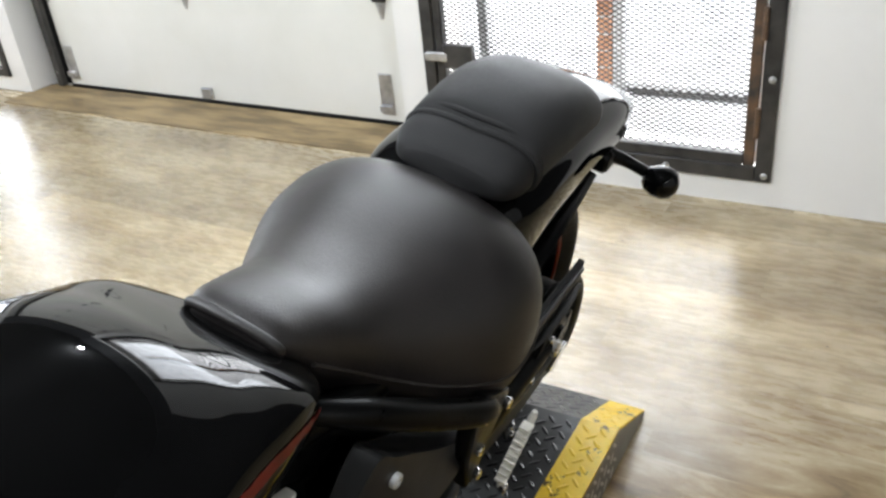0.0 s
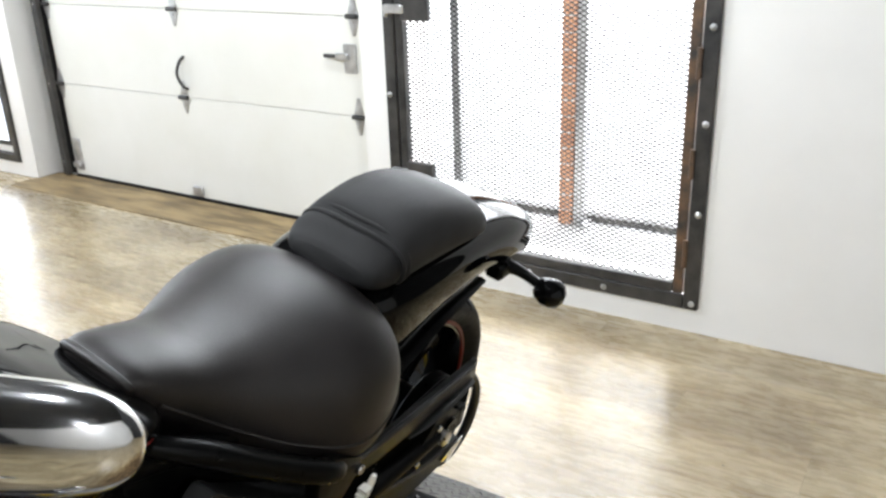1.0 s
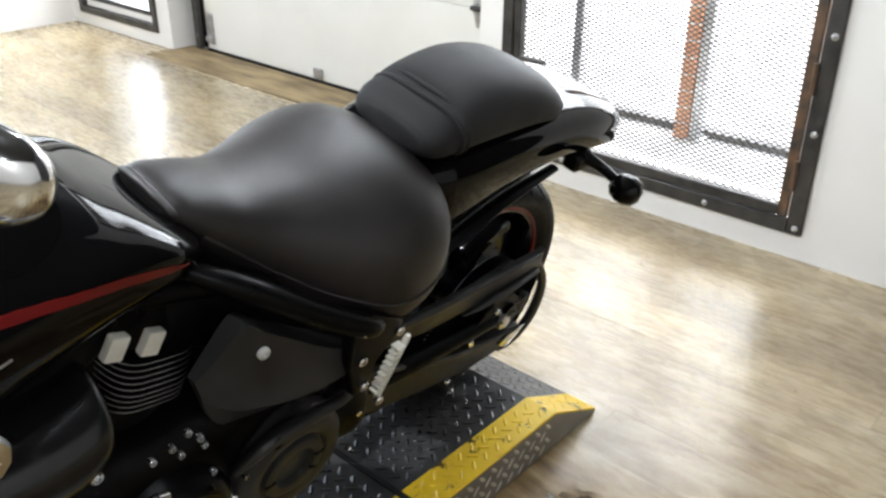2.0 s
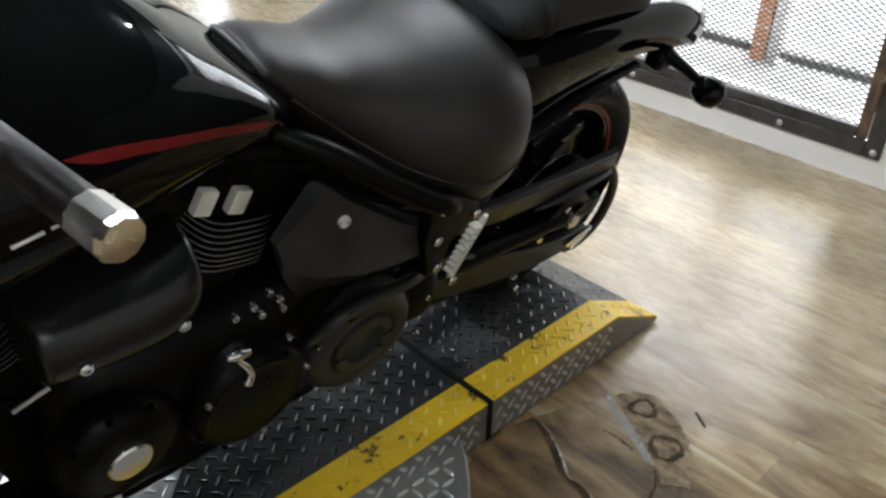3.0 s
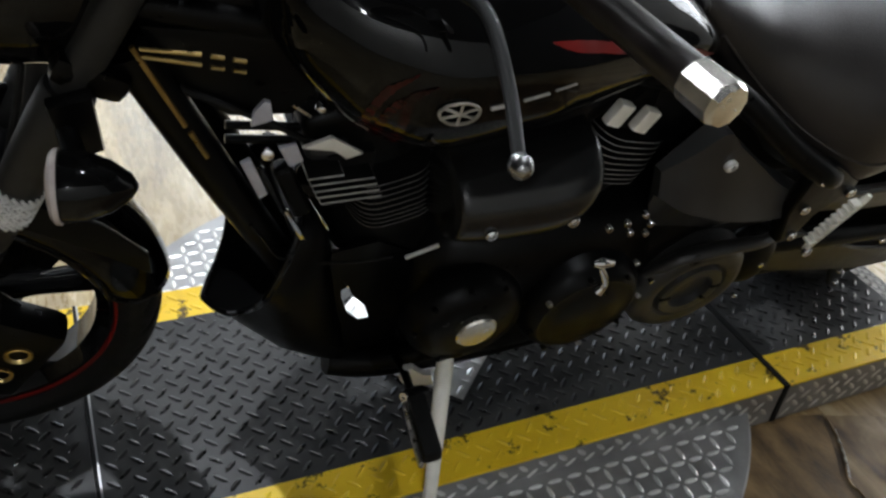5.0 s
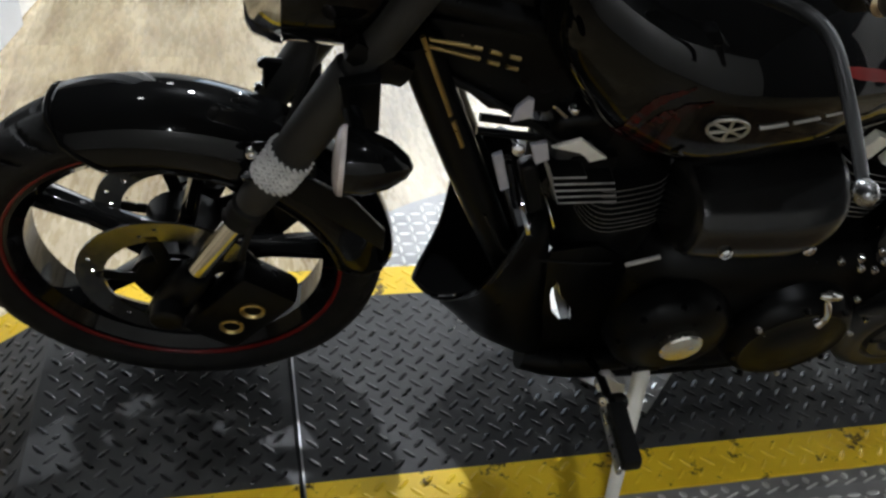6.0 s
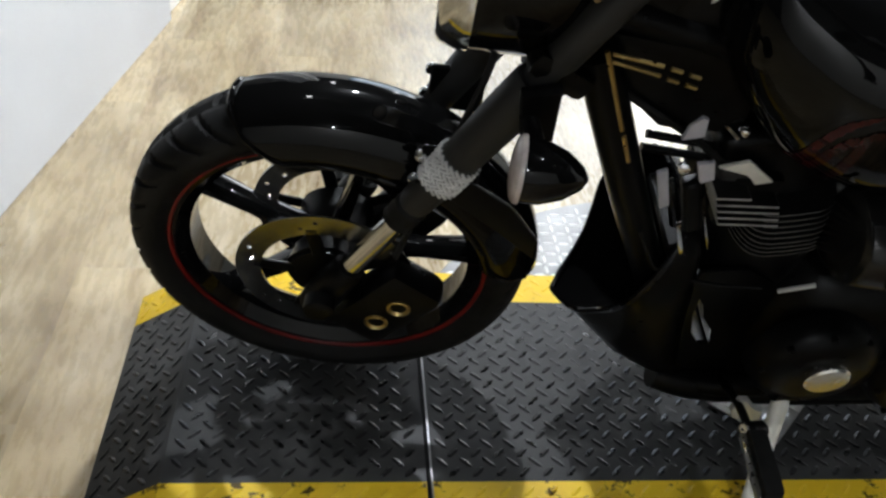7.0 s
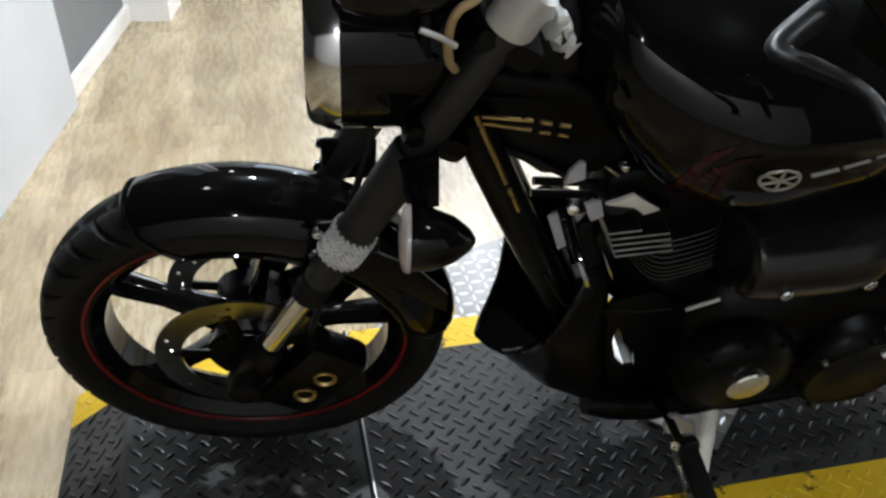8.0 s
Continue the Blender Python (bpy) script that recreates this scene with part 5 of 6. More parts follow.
# ---- seats and tail ----
def shifted(du, bm):
    return turn_mesh(bm, Matrix.Translation((du, 0, 0)))


seat = part("rider_seat", shifted(0.012, body([(0.856, 0.048, 0.81, 0.822, 0.834), (0.864, 0.06, 0.80, 0.822, 0.846), (0.885, 0.072, 0.78, 0.81, 0.849), (0.91, 0.082, 0.74, 0.786, 0.844), (0.945, 0.094, 0.695, 0.756, 0.834), (1.01, 0.12, 0.625, 0.705, 0.812), (1.09, 0.172, 0.55, 0.66, 0.805), (1.18, 0.217, 0.508, 0.63, 0.815), (1.26, 0.22, 0.51, 0.635, 0.818), (1.32, 0.194, 0.54, 0.655, 0.793), (1.37, 0.13, 0.59, 0.67, 0.745), (1.39, 0.07, 0.63, 0.67, 0.715)], 48, 48, 0.82, 0.8)), LEATHER, bike, "wide black vinyl rider seat")
SR = smooth_rows([(0.90, 0.082, 0.79), (0.945, 0.094, 0.752), (1.01, 0.12, 0.70), (1.09, 0.17, 0.652), (1.18, 0.217, 0.622), (1.26, 0.22, 0.627), (1.32, 0.194, 0.647), (1.37, 0.13, 0.665)], 40)
part("seam_piping", rod([(0.0125 + a * 0.996, y, w) for y, a, w in SR], 0.0032, 8), LEATHER, seat)
roll_ = [(0.012 + 0.06 * math.cos(t), 0.867 - 0.008 * math.sin(t), 0.824 + 0.017 * math.sin(t)) for t in np.linspace(-0.3, math.pi + 0.3, 28)]
part("front_roll", rod(roll_, 0.007, 12), LEATHER, seat)
part("seat_base", body([(0.92, 0.05, 0.735, 0.75, 0.77), (1.0, 0.09, 0.67, 0.69, 0.73), (1.12, 0.165, 0.60, 0.63, 0.68), (1.25, 0.19, 0.555, 0.59, 0.65), (1.36, 0.17, 0.56, 0.60, 0.66), (1.42, 0.1, 0.62, 0.65, 0.69)], 24, 32), MATT, seat)
PROWS = [(1.312, 0.076, 0.796, 0.812, 0.83), (1.322, 0.095, 0.786, 0.812, 0.845), (1.345, 0.107, 0.783, 0.815, 0.86), (1.368, 0.110, 0.783, 0.818, 0.867), (1.376, 0.108, 0.783, 0.818, 0.868), (1.40, 0.113, 0.785, 0.822, 0.888), (1.50, 0.117, 0.785, 0.825, 0.904), (1.60, 0.115, 0.78, 0.815, 0.888), (1.68, 0.104, 0.765, 0.795, 0.85), (1.74, 0.075, 0.747, 0.77, 0.80), (1.768, 0.038, 0.738, 0.75, 0.768)]
pillion = part("pillion_seat", shifted(0.03, body(PROWS, 60, 40, 0.78, 0.7)), PILLION, bike, "black vinyl pillion seat with stitched front roll")
PR = smooth_rows(PROWS, 400)
for yy, rr in ((1.366, 0.005), (1.381, 0.0045)):
    r = PR[int(np.argmin(np.abs(PR[:, 0] - yy)))]
    pts = []
    for t in np.linspace(-0.5, math.pi + 0.5, 48):
        c, s = math.cos(t), math.sin(t)
        e = 0.78 if s > 0 else 0.7
        pts.append(((r[1] + 0.001) * math.copysign(abs(c) ** e, c), yy + 0.012 * abs(c), r[3] + (r[4] + 0.001 - r[3] if s > 0 else r[3] - r[2]) * math.copysign(abs(s) ** e, s)))
    part("piping", shifted(0.03, rod(pts, rr, 10)), PILLION, pillion)
tail = part("rear_fender", body([(1.30, 0.10, 0.62, 0.70, 0.76), (1.38, 0.145, 0.61, 0.70, 0.785), (1.55, 0.148, 0.64, 0.72, 0.79), (1.72, 0.142, 0.655, 0.71, 0.782), (1.87, 0.138, 0.635, 0.69, 0.762), (1.985, 0.122, 0.61, 0.66, 0.722), (2.03, 0.1, 0.60, 0.635, 0.69), (2.045, 0.07, 0.61, 0.63, 0.665)], 32, 36, 0.6, 0.5), GLOSS, bike, "gloss black rear fender")
for s in (1, -1):
    part("fender_strut", rod([(s * 0.138, 1.30, 0.53), (s * 0.142, 1.42, 0.595), (s * 0.14, 1.56, 0.635), (s * 0.13, 1.74, 0.648)], [0.012, 0.018, 0.018, 0.012], 12, 20, 0.5), SATIN, bike)
    c = Vector((s * 0.235, 1.885, 0.605))
    ri = part("rear_indicator", turned([(-0.034, 0.012), (-0.026, 0.024), (-0.008, 0.033), (0.012, 0.034), (0.028, 0.028), (0.038, 0.012)], c, (s, 0.25, -0.1), 32), GLOSS, bike, "round black rear indicator")
    part("stem", rod([c - Vector((s * 0.02, 0, -0.006)), (s * 0.16, 1.89, 0.618), (s * 0.11, 1.86, 0.635)], [0.012, 0.013, 0.018], 12, 10), SATIN, ri)
    part("stem_mount", box(bmesh.new(), s * 0.115 - 0.022, s * 0.115 + 0.022, 1.83, 1.89, 0.60, 0.645, 0.008), SATIN, ri)
part("tail_lamp", box(bmesh.new(), -0.06, 0.06, 2.02, 2.06, 0.61, 0.65, 0.012, None, 2), RED, bike, "red tail lamp")

part("frame_cover", body([(0.80, 0.06, 0.60, 0.68, 0.76), (0.88, 0.1, 0.55, 0.66, 0.76), (1.02, 0.12, 0.48, 0.6, 0.7), (1.2, 0.13, 0.45, 0.55, 0.66), (1.34, 0.1, 0.46, 0.56, 0.66)], 16, 24), MATT, bike, "black cover under the seat")
# ---- rear suspension, guards and passenger peg ----
for s in (1, -1):
    arm = part("swingarm", rod([(s * 0.13, 1.12, 0.33), (s * 0.15, 1.3, 0.325), (s * 0.155, 1.5, 0.31), (s * 0.155, 1.70, 0.30)], [0.035, 0.034, 0.03, 0.028], 14, 16, 0.7), SATIN, bike)
    part("axle_plate", box(bmesh.new(), s * 0.168 - 0.006, s * 0.168 + 0.006, 1.60, 1.72, 0.272, 0.33, 0.006), SATIN, arm)
    part("axle_nut", turned([(0, 0.02), (0.014, 0.02), (0.017, 0.015), (0.017, 0.008)], (s * 0.175, 1.64, 0.30), (s, 0, 0), 6), BRUSHED, arm)
    part("adjuster", box(bmesh.new(), s * 0.165 - 0.01, s * 0.165 + 0.01, 1.71, 1.74, 0.27, 0.33, 0.004), SATIN, arm)
UPPER = [(1.20, 0.478), (1.25, 0.470), (1.338, 0.456), (1.498, 0.446), (1.739, 0.435), (1.756, 0.446), (1.766, 0.384), (1.716, 0.385), (1.55, 0.389), (1.379, 0.400), (1.26, 0.418)]
LOWER = [(1.21, 0.385), (1.298, 0.349), (1.40, 0.300), (1.50, 0.262), (1.626, 0.233), (1.749, 0.221), (1.735, 0.190), (1.705, 0.168), (1.568, 0.174), (1.426, 0.205), (1.26, 0.249), (1.20, 0.268)]
# backing plate coloured as the shade behind the guards
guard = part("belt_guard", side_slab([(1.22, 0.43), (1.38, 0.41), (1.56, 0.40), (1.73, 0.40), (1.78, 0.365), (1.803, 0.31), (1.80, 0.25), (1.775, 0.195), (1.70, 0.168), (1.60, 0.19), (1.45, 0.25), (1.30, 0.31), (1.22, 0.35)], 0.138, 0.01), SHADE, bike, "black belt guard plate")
part("upper_guard", side_slab(UPPER, 0.15, 0.016), PANELBLACK, guard, "long black upper belt guard")
part("upper_flange", rod([(0.168, y, w) for y, w in UPPER[:5]], [0.004, 0.006, 0.007, 0.007, 0.005], 10, 24), PANELBLACK, guard)
part("inner_flange", rod([(0.164, 1.50, 0.378), (0.172, 1.56, 0.386), (0.172, 1.66, 0.388), (0.168, 1.75, 0.388)], [0.004, 0.010, 0.011, 0.008], 10, 16, 0.6), PANELBLACK, guard)
part("lower_guard", side_slab(LOWER, 0.15, 0.02), PANELBLACK, guard, "black lower belt guard")
part("guard_end", rod([(0.158, 1.735, 0.42), (0.16, 1.778, 0.375), (0.162, 1.806, 0.318), (0.164, 1.808, 0.255), (0.164, 1.788, 0.20), (0.162, 1.745, 0.165), (0.16, 1.70, 0.16)], [0.006, 0.009, 0.011, 0.012, 0.012, 0.011, 0.008], 10, 30), PANELBLACK, guard, "rounded black guard end")
part("lower_flange", rod([(0.171, y, w) for y, w in LOWER[:6]], [0.004, 0.006, 0.007, 0.007, 0.006, 0.003], 10, 24), PANELBLACK, guard)
for at in ((0.18, 1.606, 0.344), (0.178, 1.539, 0.285), (0.176, 1.498, 0.187), (0.172, 1.528, 0.132)):
    bolt(at, guard, 0.008)
part("guard_plate", side_slab([(1.515, 0.29), (1.585, 0.345), (1.60, 0.366), (1.66, 0.368), (1.70, 0.335), (1.69, 0.285), (1.64, 0.262), (1.61, 0.315), (1.55, 0.268)], 0.164, 0.008), MATT, guard)
part("axle_boss", turned([(0.0, 0.03), (0.012, 0.028), (0.012, 0.016), (0.006, 0.014), (0.012, 0.012), (0.013, 0.004)], (0.17, 1.667, 0.302), (1, 0, 0), 24), SATIN, guard)
part("end_bracket", side_slab([(1.665, 0.205), (1.70, 0.222), (1.758, 0.224), (1.735, 0.20), (1.70, 0.178)], 0.17, 0.01), CHROME, guard, "bright steel end bracket")
part("guard_tab", side_slab([(1.47, 0.20), (1.51, 0.21), (1.545, 0.13), (1.52, 0.118)], 0.158, 0.01), SATIN, guard)
for q in range(6):
    part("vent_hole", turned([(0, 0.0035), (0.002, 0.0025)], (0.1485, 1.402 + 0.0064 * q, 0.338 + 0.009 * q), (1, 0, 0), 8), DISCSTEEL, guard)
belt = [(0.14, 1.63 + 0.122 * math.cos(t), 0.30 + 0.122 * math.sin(t)) for t in np.linspace(-1.45, 1.45, 20)] + [(0.14, 1.3, 0.40), (0.14, 1.02, 0.375)]
part("drive_belt", rod([(0.14, 1.02, 0.275), (0.14, 1.3, 0.20)] + belt, 0.006, 8, 0, 2.0), RUBBER, bike, "toothed rubber drive belt")
part("seat_rail", rod([(0.10, 0.86, 0.755), (0.155, 0.93, 0.725), (0.20, 1.05, 0.645), (0.225, 1.13, 0.60), (0.2, 1.17, 0.575)], [0.014, 0.02, 0.021, 0.02, 0.014], 14, 24), SATIN, bike, "satin black seat rail")
hanger = part("peg_hanger", side_slab([(1.085, 0.625), (1.13, 0.628), (1.21, 0.578), (1.205, 0.545), (1.15, 0.51), (1.152, 0.445), (1.118, 0.442), (1.098, 0.52)], 0.205, 0.026), SATIN, bike, "black passenger peg hanger")
for b in ((0.235, 1.113, 0.603), (0.235, 1.198, 0.56), (0.235, 1.117, 0.534), (0.235, 1.134, 0.464)):
    bolt(b, hanger, 0.0095)
P0, P1 = Vector((0.288, 1.150, 0.62)), Vector((0.275, 1.122, 0.48))
peg = part("passenger_peg", rod([P0, P0.lerp(P1, 0.06), P0.lerp(P1, 0.94), P1], [0.005, 0.007, 0.007, 0.005], 10, 0, 0.8), PALE, bike, "folded silver passenger peg")
for k in range(9):
    c = P0.lerp(P1, 0.12 + 0.085 * k)
    part("tooth", box(bmesh.new(), -0.008, 0.008, -0.017, 0.0, -0.0026, 0.0026, 0.0006, Matrix.Translation(c + Vector((0, -0.005, 0)))), PALE, peg)
bolt(P1 + Vector((0.006, 0, 0)), peg, 0.009)

# ---- rider's peg and kickstand ----
G0, G1 = Vector((0.285, 0.462, 0.30)), Vector((0.408, 0.438, 0.342))
d = (G1 - G0).normalized()
rot = Matrix((d, Vector((0, 1, 0)), d.cross(Vector((0, 1, 0))).normalized())).transposed().to_4x4()
peg = part("rider_peg", box(bmesh.new(), 0.012, (G1 - G0).length, -0.016, 0.013, 0.0, 0.02, 0.006, Matrix.Translation(G0) @ rot, 2), RUBBER, bike, "black rubber rider peg")
part("peg_plate", box(bmesh.new(), 0.0, (G1 - G0).length - 0.004, -0.021, -0.012, -0.012, 0.004, 0.003, Matrix.Translation(G0) @ rot), BRUSHED, peg, "silver peg underside")
part("peg_pivot", turned([(-0.016, 0.014), (0.016, 0.014), (0.018, 0.01)], G0 + Vector((0, 0, 0.005)), (0.3, -1, 0.5), 16), SATIN, peg)
bolt(G0 + Vector((0.0, -0.018, 0.012)), peg, 0.009, (0.4, -1, 0.5))
part("lower_cover", body([(0.51, 0.07, 0.09, 0.11, 0.135), (0.53, 0.105, 0.085, 0.11, 0.15), (0.56, 0.115, 0.085, 0.13, 0.17), (0.60, 0.08, 0.09, 0.12, 0.15)], 12, 24), SATIN, bike, "black cover under the crankcase")
# engine mount plate with a slot through which the deck shows
SLOT = [(0.389, 0.388), (0.402, 0.368), (0.414, 0.336), (0.441, 0.299), (0.453, 0.255), (0.434, 0.255), (0.411, 0.288), (0.395, 0.339)]
RIMS = [(0.37, 0.45), (0.44, 0.46), (0.50, 0.42), (0.53, 0.32), (0.53, 0.14), (0.42, 0.13), (0.375, 0.2), (0.365, 0.33)]
bm = bmesh.new()
rings(bm, [[(u, y, w) for y, w in loop] for u, loop in ((0.103, RIMS), (0.107, SLOT), (0.100, SLOT), (0.096, RIMS))], closed=True)
part("front_mount", bm, SATIN, bike, "black engine mount plate")
part("lower_rail", rod([(0.1, 0.39, 0.145), (0.108, 0.45, 0.135), (0.112, 0.53, 0.13), (0.1, 0.57, 0.13)], [0.026, 0.032, 0.034, 0.026], 14, 12), SATIN, bike)
# added silver plate in place of the lit deck glimpsed beside the peg
part("lit_deck_piece", side_slab([(0.479, 0.217), (0.48, 0.254), (0.496, 0.253), (0.515, 0.221), (0.533, 0.221), (0.545, 0.18), (0.491, 0.195)], 0.2, 0.012), SILVERPAINT, bike, "silver piece standing in for lit deck seen through a gap")
part("peg_bracket", rod([(0.12, 0.50, 0.17), (0.2, 0.485, 0.235), G0 - Vector((0.01, 0, 0.01))], 0.007, 12, 8), SATIN, bike)
K0, K1 = Vector(W(0.27, 0.562, 0.30)), Vector(W(0.43, 0.482, 0.070))
stand_leg = part("kickstand", rod([K0, K0.lerp(K1, 0.1), K0.lerp(K1, 0.9), K1], [0.012, 0.015, 0.011, 0.010], 12, 0, 0.75), PALE, bike, "pale silver painted kickstand")
part("stand_foot", box(bmesh.new(), -0.03, 0.03, -0.02, 0.02, -0.006, 0.006, 0.003, Matrix.Translation(K1) @ Matrix.Rotation(radians(-15.5), 4, "Y")), SILVERPAINT, stand_leg)
part("stand_pivot", turned([(-0.02, 0.02), (0.02, 0.02)], K0, (0, 1, 0), 16), SATIN, stand_leg)
part("lower_frame", rod([(0.1, 0.44, 0.13), (0.13, 0.5, 0.16), (0.15, 0.56, 0.2)], 0.022, 12, 8), SATIN, bike)

# ---- handlebar, controls, mirror ----
GI, GE = Vector((0.322, 0.416, 1.078)), Vector((0.520, 0.447, 1.100))
bar = part("handlebar", rod([(-0.5, 0.40, 1.10), (-0.34, 0.38, 1.08), (-0.26, 0.34, 1.12), (-0.2, 0.27, 1.15), (-0.13, 0.19, 1.12), (-0.07, 0.165, 1.065), (0.07, 0.165, 1.065), (0.13, 0.19, 1.12), (0.2, 0.27, 1.15), (0.27, 0.355, 1.125), GI, GE], 0.0125, 14, 60), SATIN, bike, "satin black handlebar")
gd = (GE - GI).normalized()
grip = part("grip", turned([(0.0, 0.0145), (0.003, 0.0155), (0.05, 0.0158), (0.1, 0.0155), (0.153, 0.0155), (0.157, 0.0135)], GI + gd * 0.012, gd, 32), GRIPRUBBER, bar, "black rubber grip")
part("grip_end", turned([(0.0, 0.0155), (0.002, 0.0172), (0.032, 0.0178), (0.037, 0.0155), (0.038, 0.004)], GE - gd * 0.036, gd, 10), GRIPSILVER, grip, "polished silver grip end", 22)
part("collar", turned([(0.0, 0.016), (0.002, 0.02), (0.014, 0.02), (0.016, 0.017)], GI - gd * 0.004, gd, 24), CHROME, grip, "chrome grip collar")
part("switch_box", box(bmesh.new(), -0.06, -0.004, -0.022, 0.022, -0.026, 0.03, 0.008, Matrix.Translation(GI) @ gd.to_track_quat("X", "Z").to_matrix().to_4x4(), 2), MATT, bar, "black switch housing")
part("grip", rod([(-0.36, 0.385, 1.084), (-0.5, 0.40, 1.10)], 0.018, 16), RUBBER, bar)
lev = part("clutch_lever", rod([(0.27, 0.35, 1.085), (0.295, 0.305, 1.066), (0.33, 0.314, 1.074), (0.365, 0.326, 1.083), (0.393, 0.333, 1.081), (0.447, 0.327, 1.068), (0.505, 0.311, 1.06)], [0.014, 0.013, 0.011, 0.008, 0.0062, 0.0056, 0.005], 12, 40, 0.6), LEVERPAINT, bar, "satin black clutch lever")
part("lever_ball", turned([(-0.009, 0.003), (-0.006, 0.007), (0.0, 0.009), (0.006, 0.007), (0.009, 0.003)], (0.51, 0.31, 1.059), (1, 0, 0), 16), LEVERBALL, lev, "dull silver lever ball")
for s in (1, -1):
    part("riser", turned([(-0.08, 0.02), (-0.075, 0.024), (0.045, 0.022), (0.05, 0.018)], (s * 0.055, 0.165, 1.02), (0, 0.1, 1), 20), CHROME, bar, "chrome bar riser")
gauge = part("speedometer", turned([(-0.05, 0.03), (-0.03, 0.05), (0.02, 0.056), (0.03, 0.05)], (0.0, 0.12, 1.03), (0, 0.6, 0.8), 32), CHROME, bike, "round chrome speedometer")
part("dial", turned([(0.024, 0.05), (0.027, 0.05)], (0.0, 0.12, 1.03), (0, 0.6, 0.8), 32), MATT, gauge)
mir = part("mirror", turned([(float(q[0]), float(q[1])) for q in smooth_rows([(-0.09, 0.004), (-0.086, 0.012), (-0.07, 0.022), (-0.04, 0.032), (0.0, 0.038), (0.045, 0.0378), (0.068, 0.0325), (0.081, 0.023), (0.087, 0.012), (0.0885, 0.002)], 40)], (0.0, 0.0, 0.0), (1, 0, 0), 64), CHROME, bike, "chrome teardrop mirror shell")
mir.data.transform(Matrix.Translation((0.425, 0.457, 1.256)) @ Matrix.Rotation(radians(38), 4, "Z") @ Matrix.Diagonal((1, 0.6, 0.85, 1)))
part("mirror_stem", rod([(0.30, 0.39, 1.10), (0.31, 0.41, 1.18), (0.33, 0.41, 1.23), (0.36, 0.42, 1.255)], 0.006, 10, 16), SATIN, mir)
for pts in ([(0.29, 0.385, 1.10), (0.22, 0.24, 1.16), (0.12, 0.10, 1.08), (0.08, 0.06, 0.95), (0.07, 0.12, 0.80), (0.08, 0.3, 0.68), (0.1, 0.45, 0.55)], [(-0.3, 0.30, 1.08), (-0.1, 0.05, 1.0), (0.02, 0.02, 0.80), (0.06, -0.02, 0.66), (0.09, -0.08, 0.45)]):
    part("cable", rod(pts, 0.005, 8, 40), RUBBER, bike, "black control cable")

# ---- vinyl planks ----
VINYL = mat("wood_look_vinyl", (0.4, 0.3, 0.18), 0.3, 0.0, 0.0, 0.75)
v = coords(VINYL, (1.5, 7, 1))
info = VINYL.node_tree.nodes.new("ShaderNodeObjectInfo")
off = VINYL.node_tree.nodes.new("ShaderNodeVectorMath")
off.operation = "MULTIPLY_ADD"
link(VINYL, info.outputs["Random"], off.inputs[0])
off.inputs[1].default_value = (37.0, 91.0, 13.0)
link(VINYL, v, off.inputs[2])
n1 = node(VINYL, "ShaderNodeTexNoise", Scale=1.6, Detail=7.0, Roughness=0.62, Distortion=0.6)
n2 = node(VINYL, "ShaderNodeTexNoise", Scale=9.0, Detail=5.0, Roughness=0.6)
for n in (n1, n2):
    link(VINYL, off.outputs["Vector"], n.inputs["Vector"])
c1 = ramp(VINYL, n1.outputs["Fac"], [(0.3, (0.3, 0.228, 0.138)), (0.42, (0.42, 0.338, 0.212)), (0.54, (0.51, 0.425, 0.278)), (0.7, (0.61, 0.53, 0.385))])
c2 = ramp(VINYL, n2.outputs["Fac"], [(0.3, (0.86, 0.84, 0.81)), (0.5, (0.98, 0.98, 0.975)), (0.66, (1.03, 1.03, 1.03))])
mix = VINYL.node_tree.nodes.new("ShaderNodeMix")
mix.data_type, mix.blend_type = "RGBA", "MULTIPLY"
mix.inputs["Factor"].default_value = 0.8
link(VINYL, c1, mix.inputs["A"])
link(VINYL, c2, mix.inputs["B"])
tone = node(VINYL, "ShaderNodeHueSaturation", Saturation=1.06)
tmap = node(VINYL, "ShaderNodeMapRange", To_Min=0.8, To_Max=1.14)
link(VINYL, info.outputs["Random"], tmap.inputs["Value"])
link(VINYL, tmap.outputs["Result"], tone.inputs["Value"])
link(VINYL, mix.outputs["Result"], tone.inputs["Color"])
# foot-worn brown blotches that run across the planks
geo = VINYL.node_tree.nodes.new("ShaderNodeNewGeometry")
n4 = node(VINYL, "ShaderNodeTexNoise", Scale=1.9, Detail=7.0, Roughness=0.65)
link(VINYL, geo.outputs["Position"], n4.inputs["Vector"])
worn = VINYL.node_tree.nodes.new("ShaderNodeMix")
worn.data_type, worn.blend_type = "RGBA", "MULTIPLY"
worn.inputs["Factor"].default_value = 1.0
link(VINYL, tone.outputs["Color"], worn.inputs["A"])
link(VINYL, ramp(VINYL, n4.outputs["Fac"], [(0.36, (0.67, 0.63, 0.58)), (0.52, (0.95, 0.93, 0.9)), (0.66, (1.08, 1.07, 1.04))]), worn.inputs["B"])
# the brown trodden stretch round the torn place
dist = VINYL.node_tree.nodes.new("ShaderNodeVectorMath")
dist.operation = "DISTANCE"
link(VINYL, geo.outputs["Position"], dist.inputs[0])
dist.inputs[1].default_value = (0.95, 1.05, 0.0)
jitter = node(VINYL, "ShaderNodeMath")
jitter.operation = "MULTIPLY_ADD"
link(VINYL, n4.outputs["Fac"], jitter.inputs[0])
jitter.inputs[1].default_value = 0.55
half_d = node(VINYL, "ShaderNodeMath")
half_d.operation = "MULTIPLY"
link(VINYL, dist.outputs["Value"], half_d.inputs[0])
half_d.inputs[1].default_value = 0.72
link(VINYL, half_d.outputs["Value"], jitter.inputs[2])
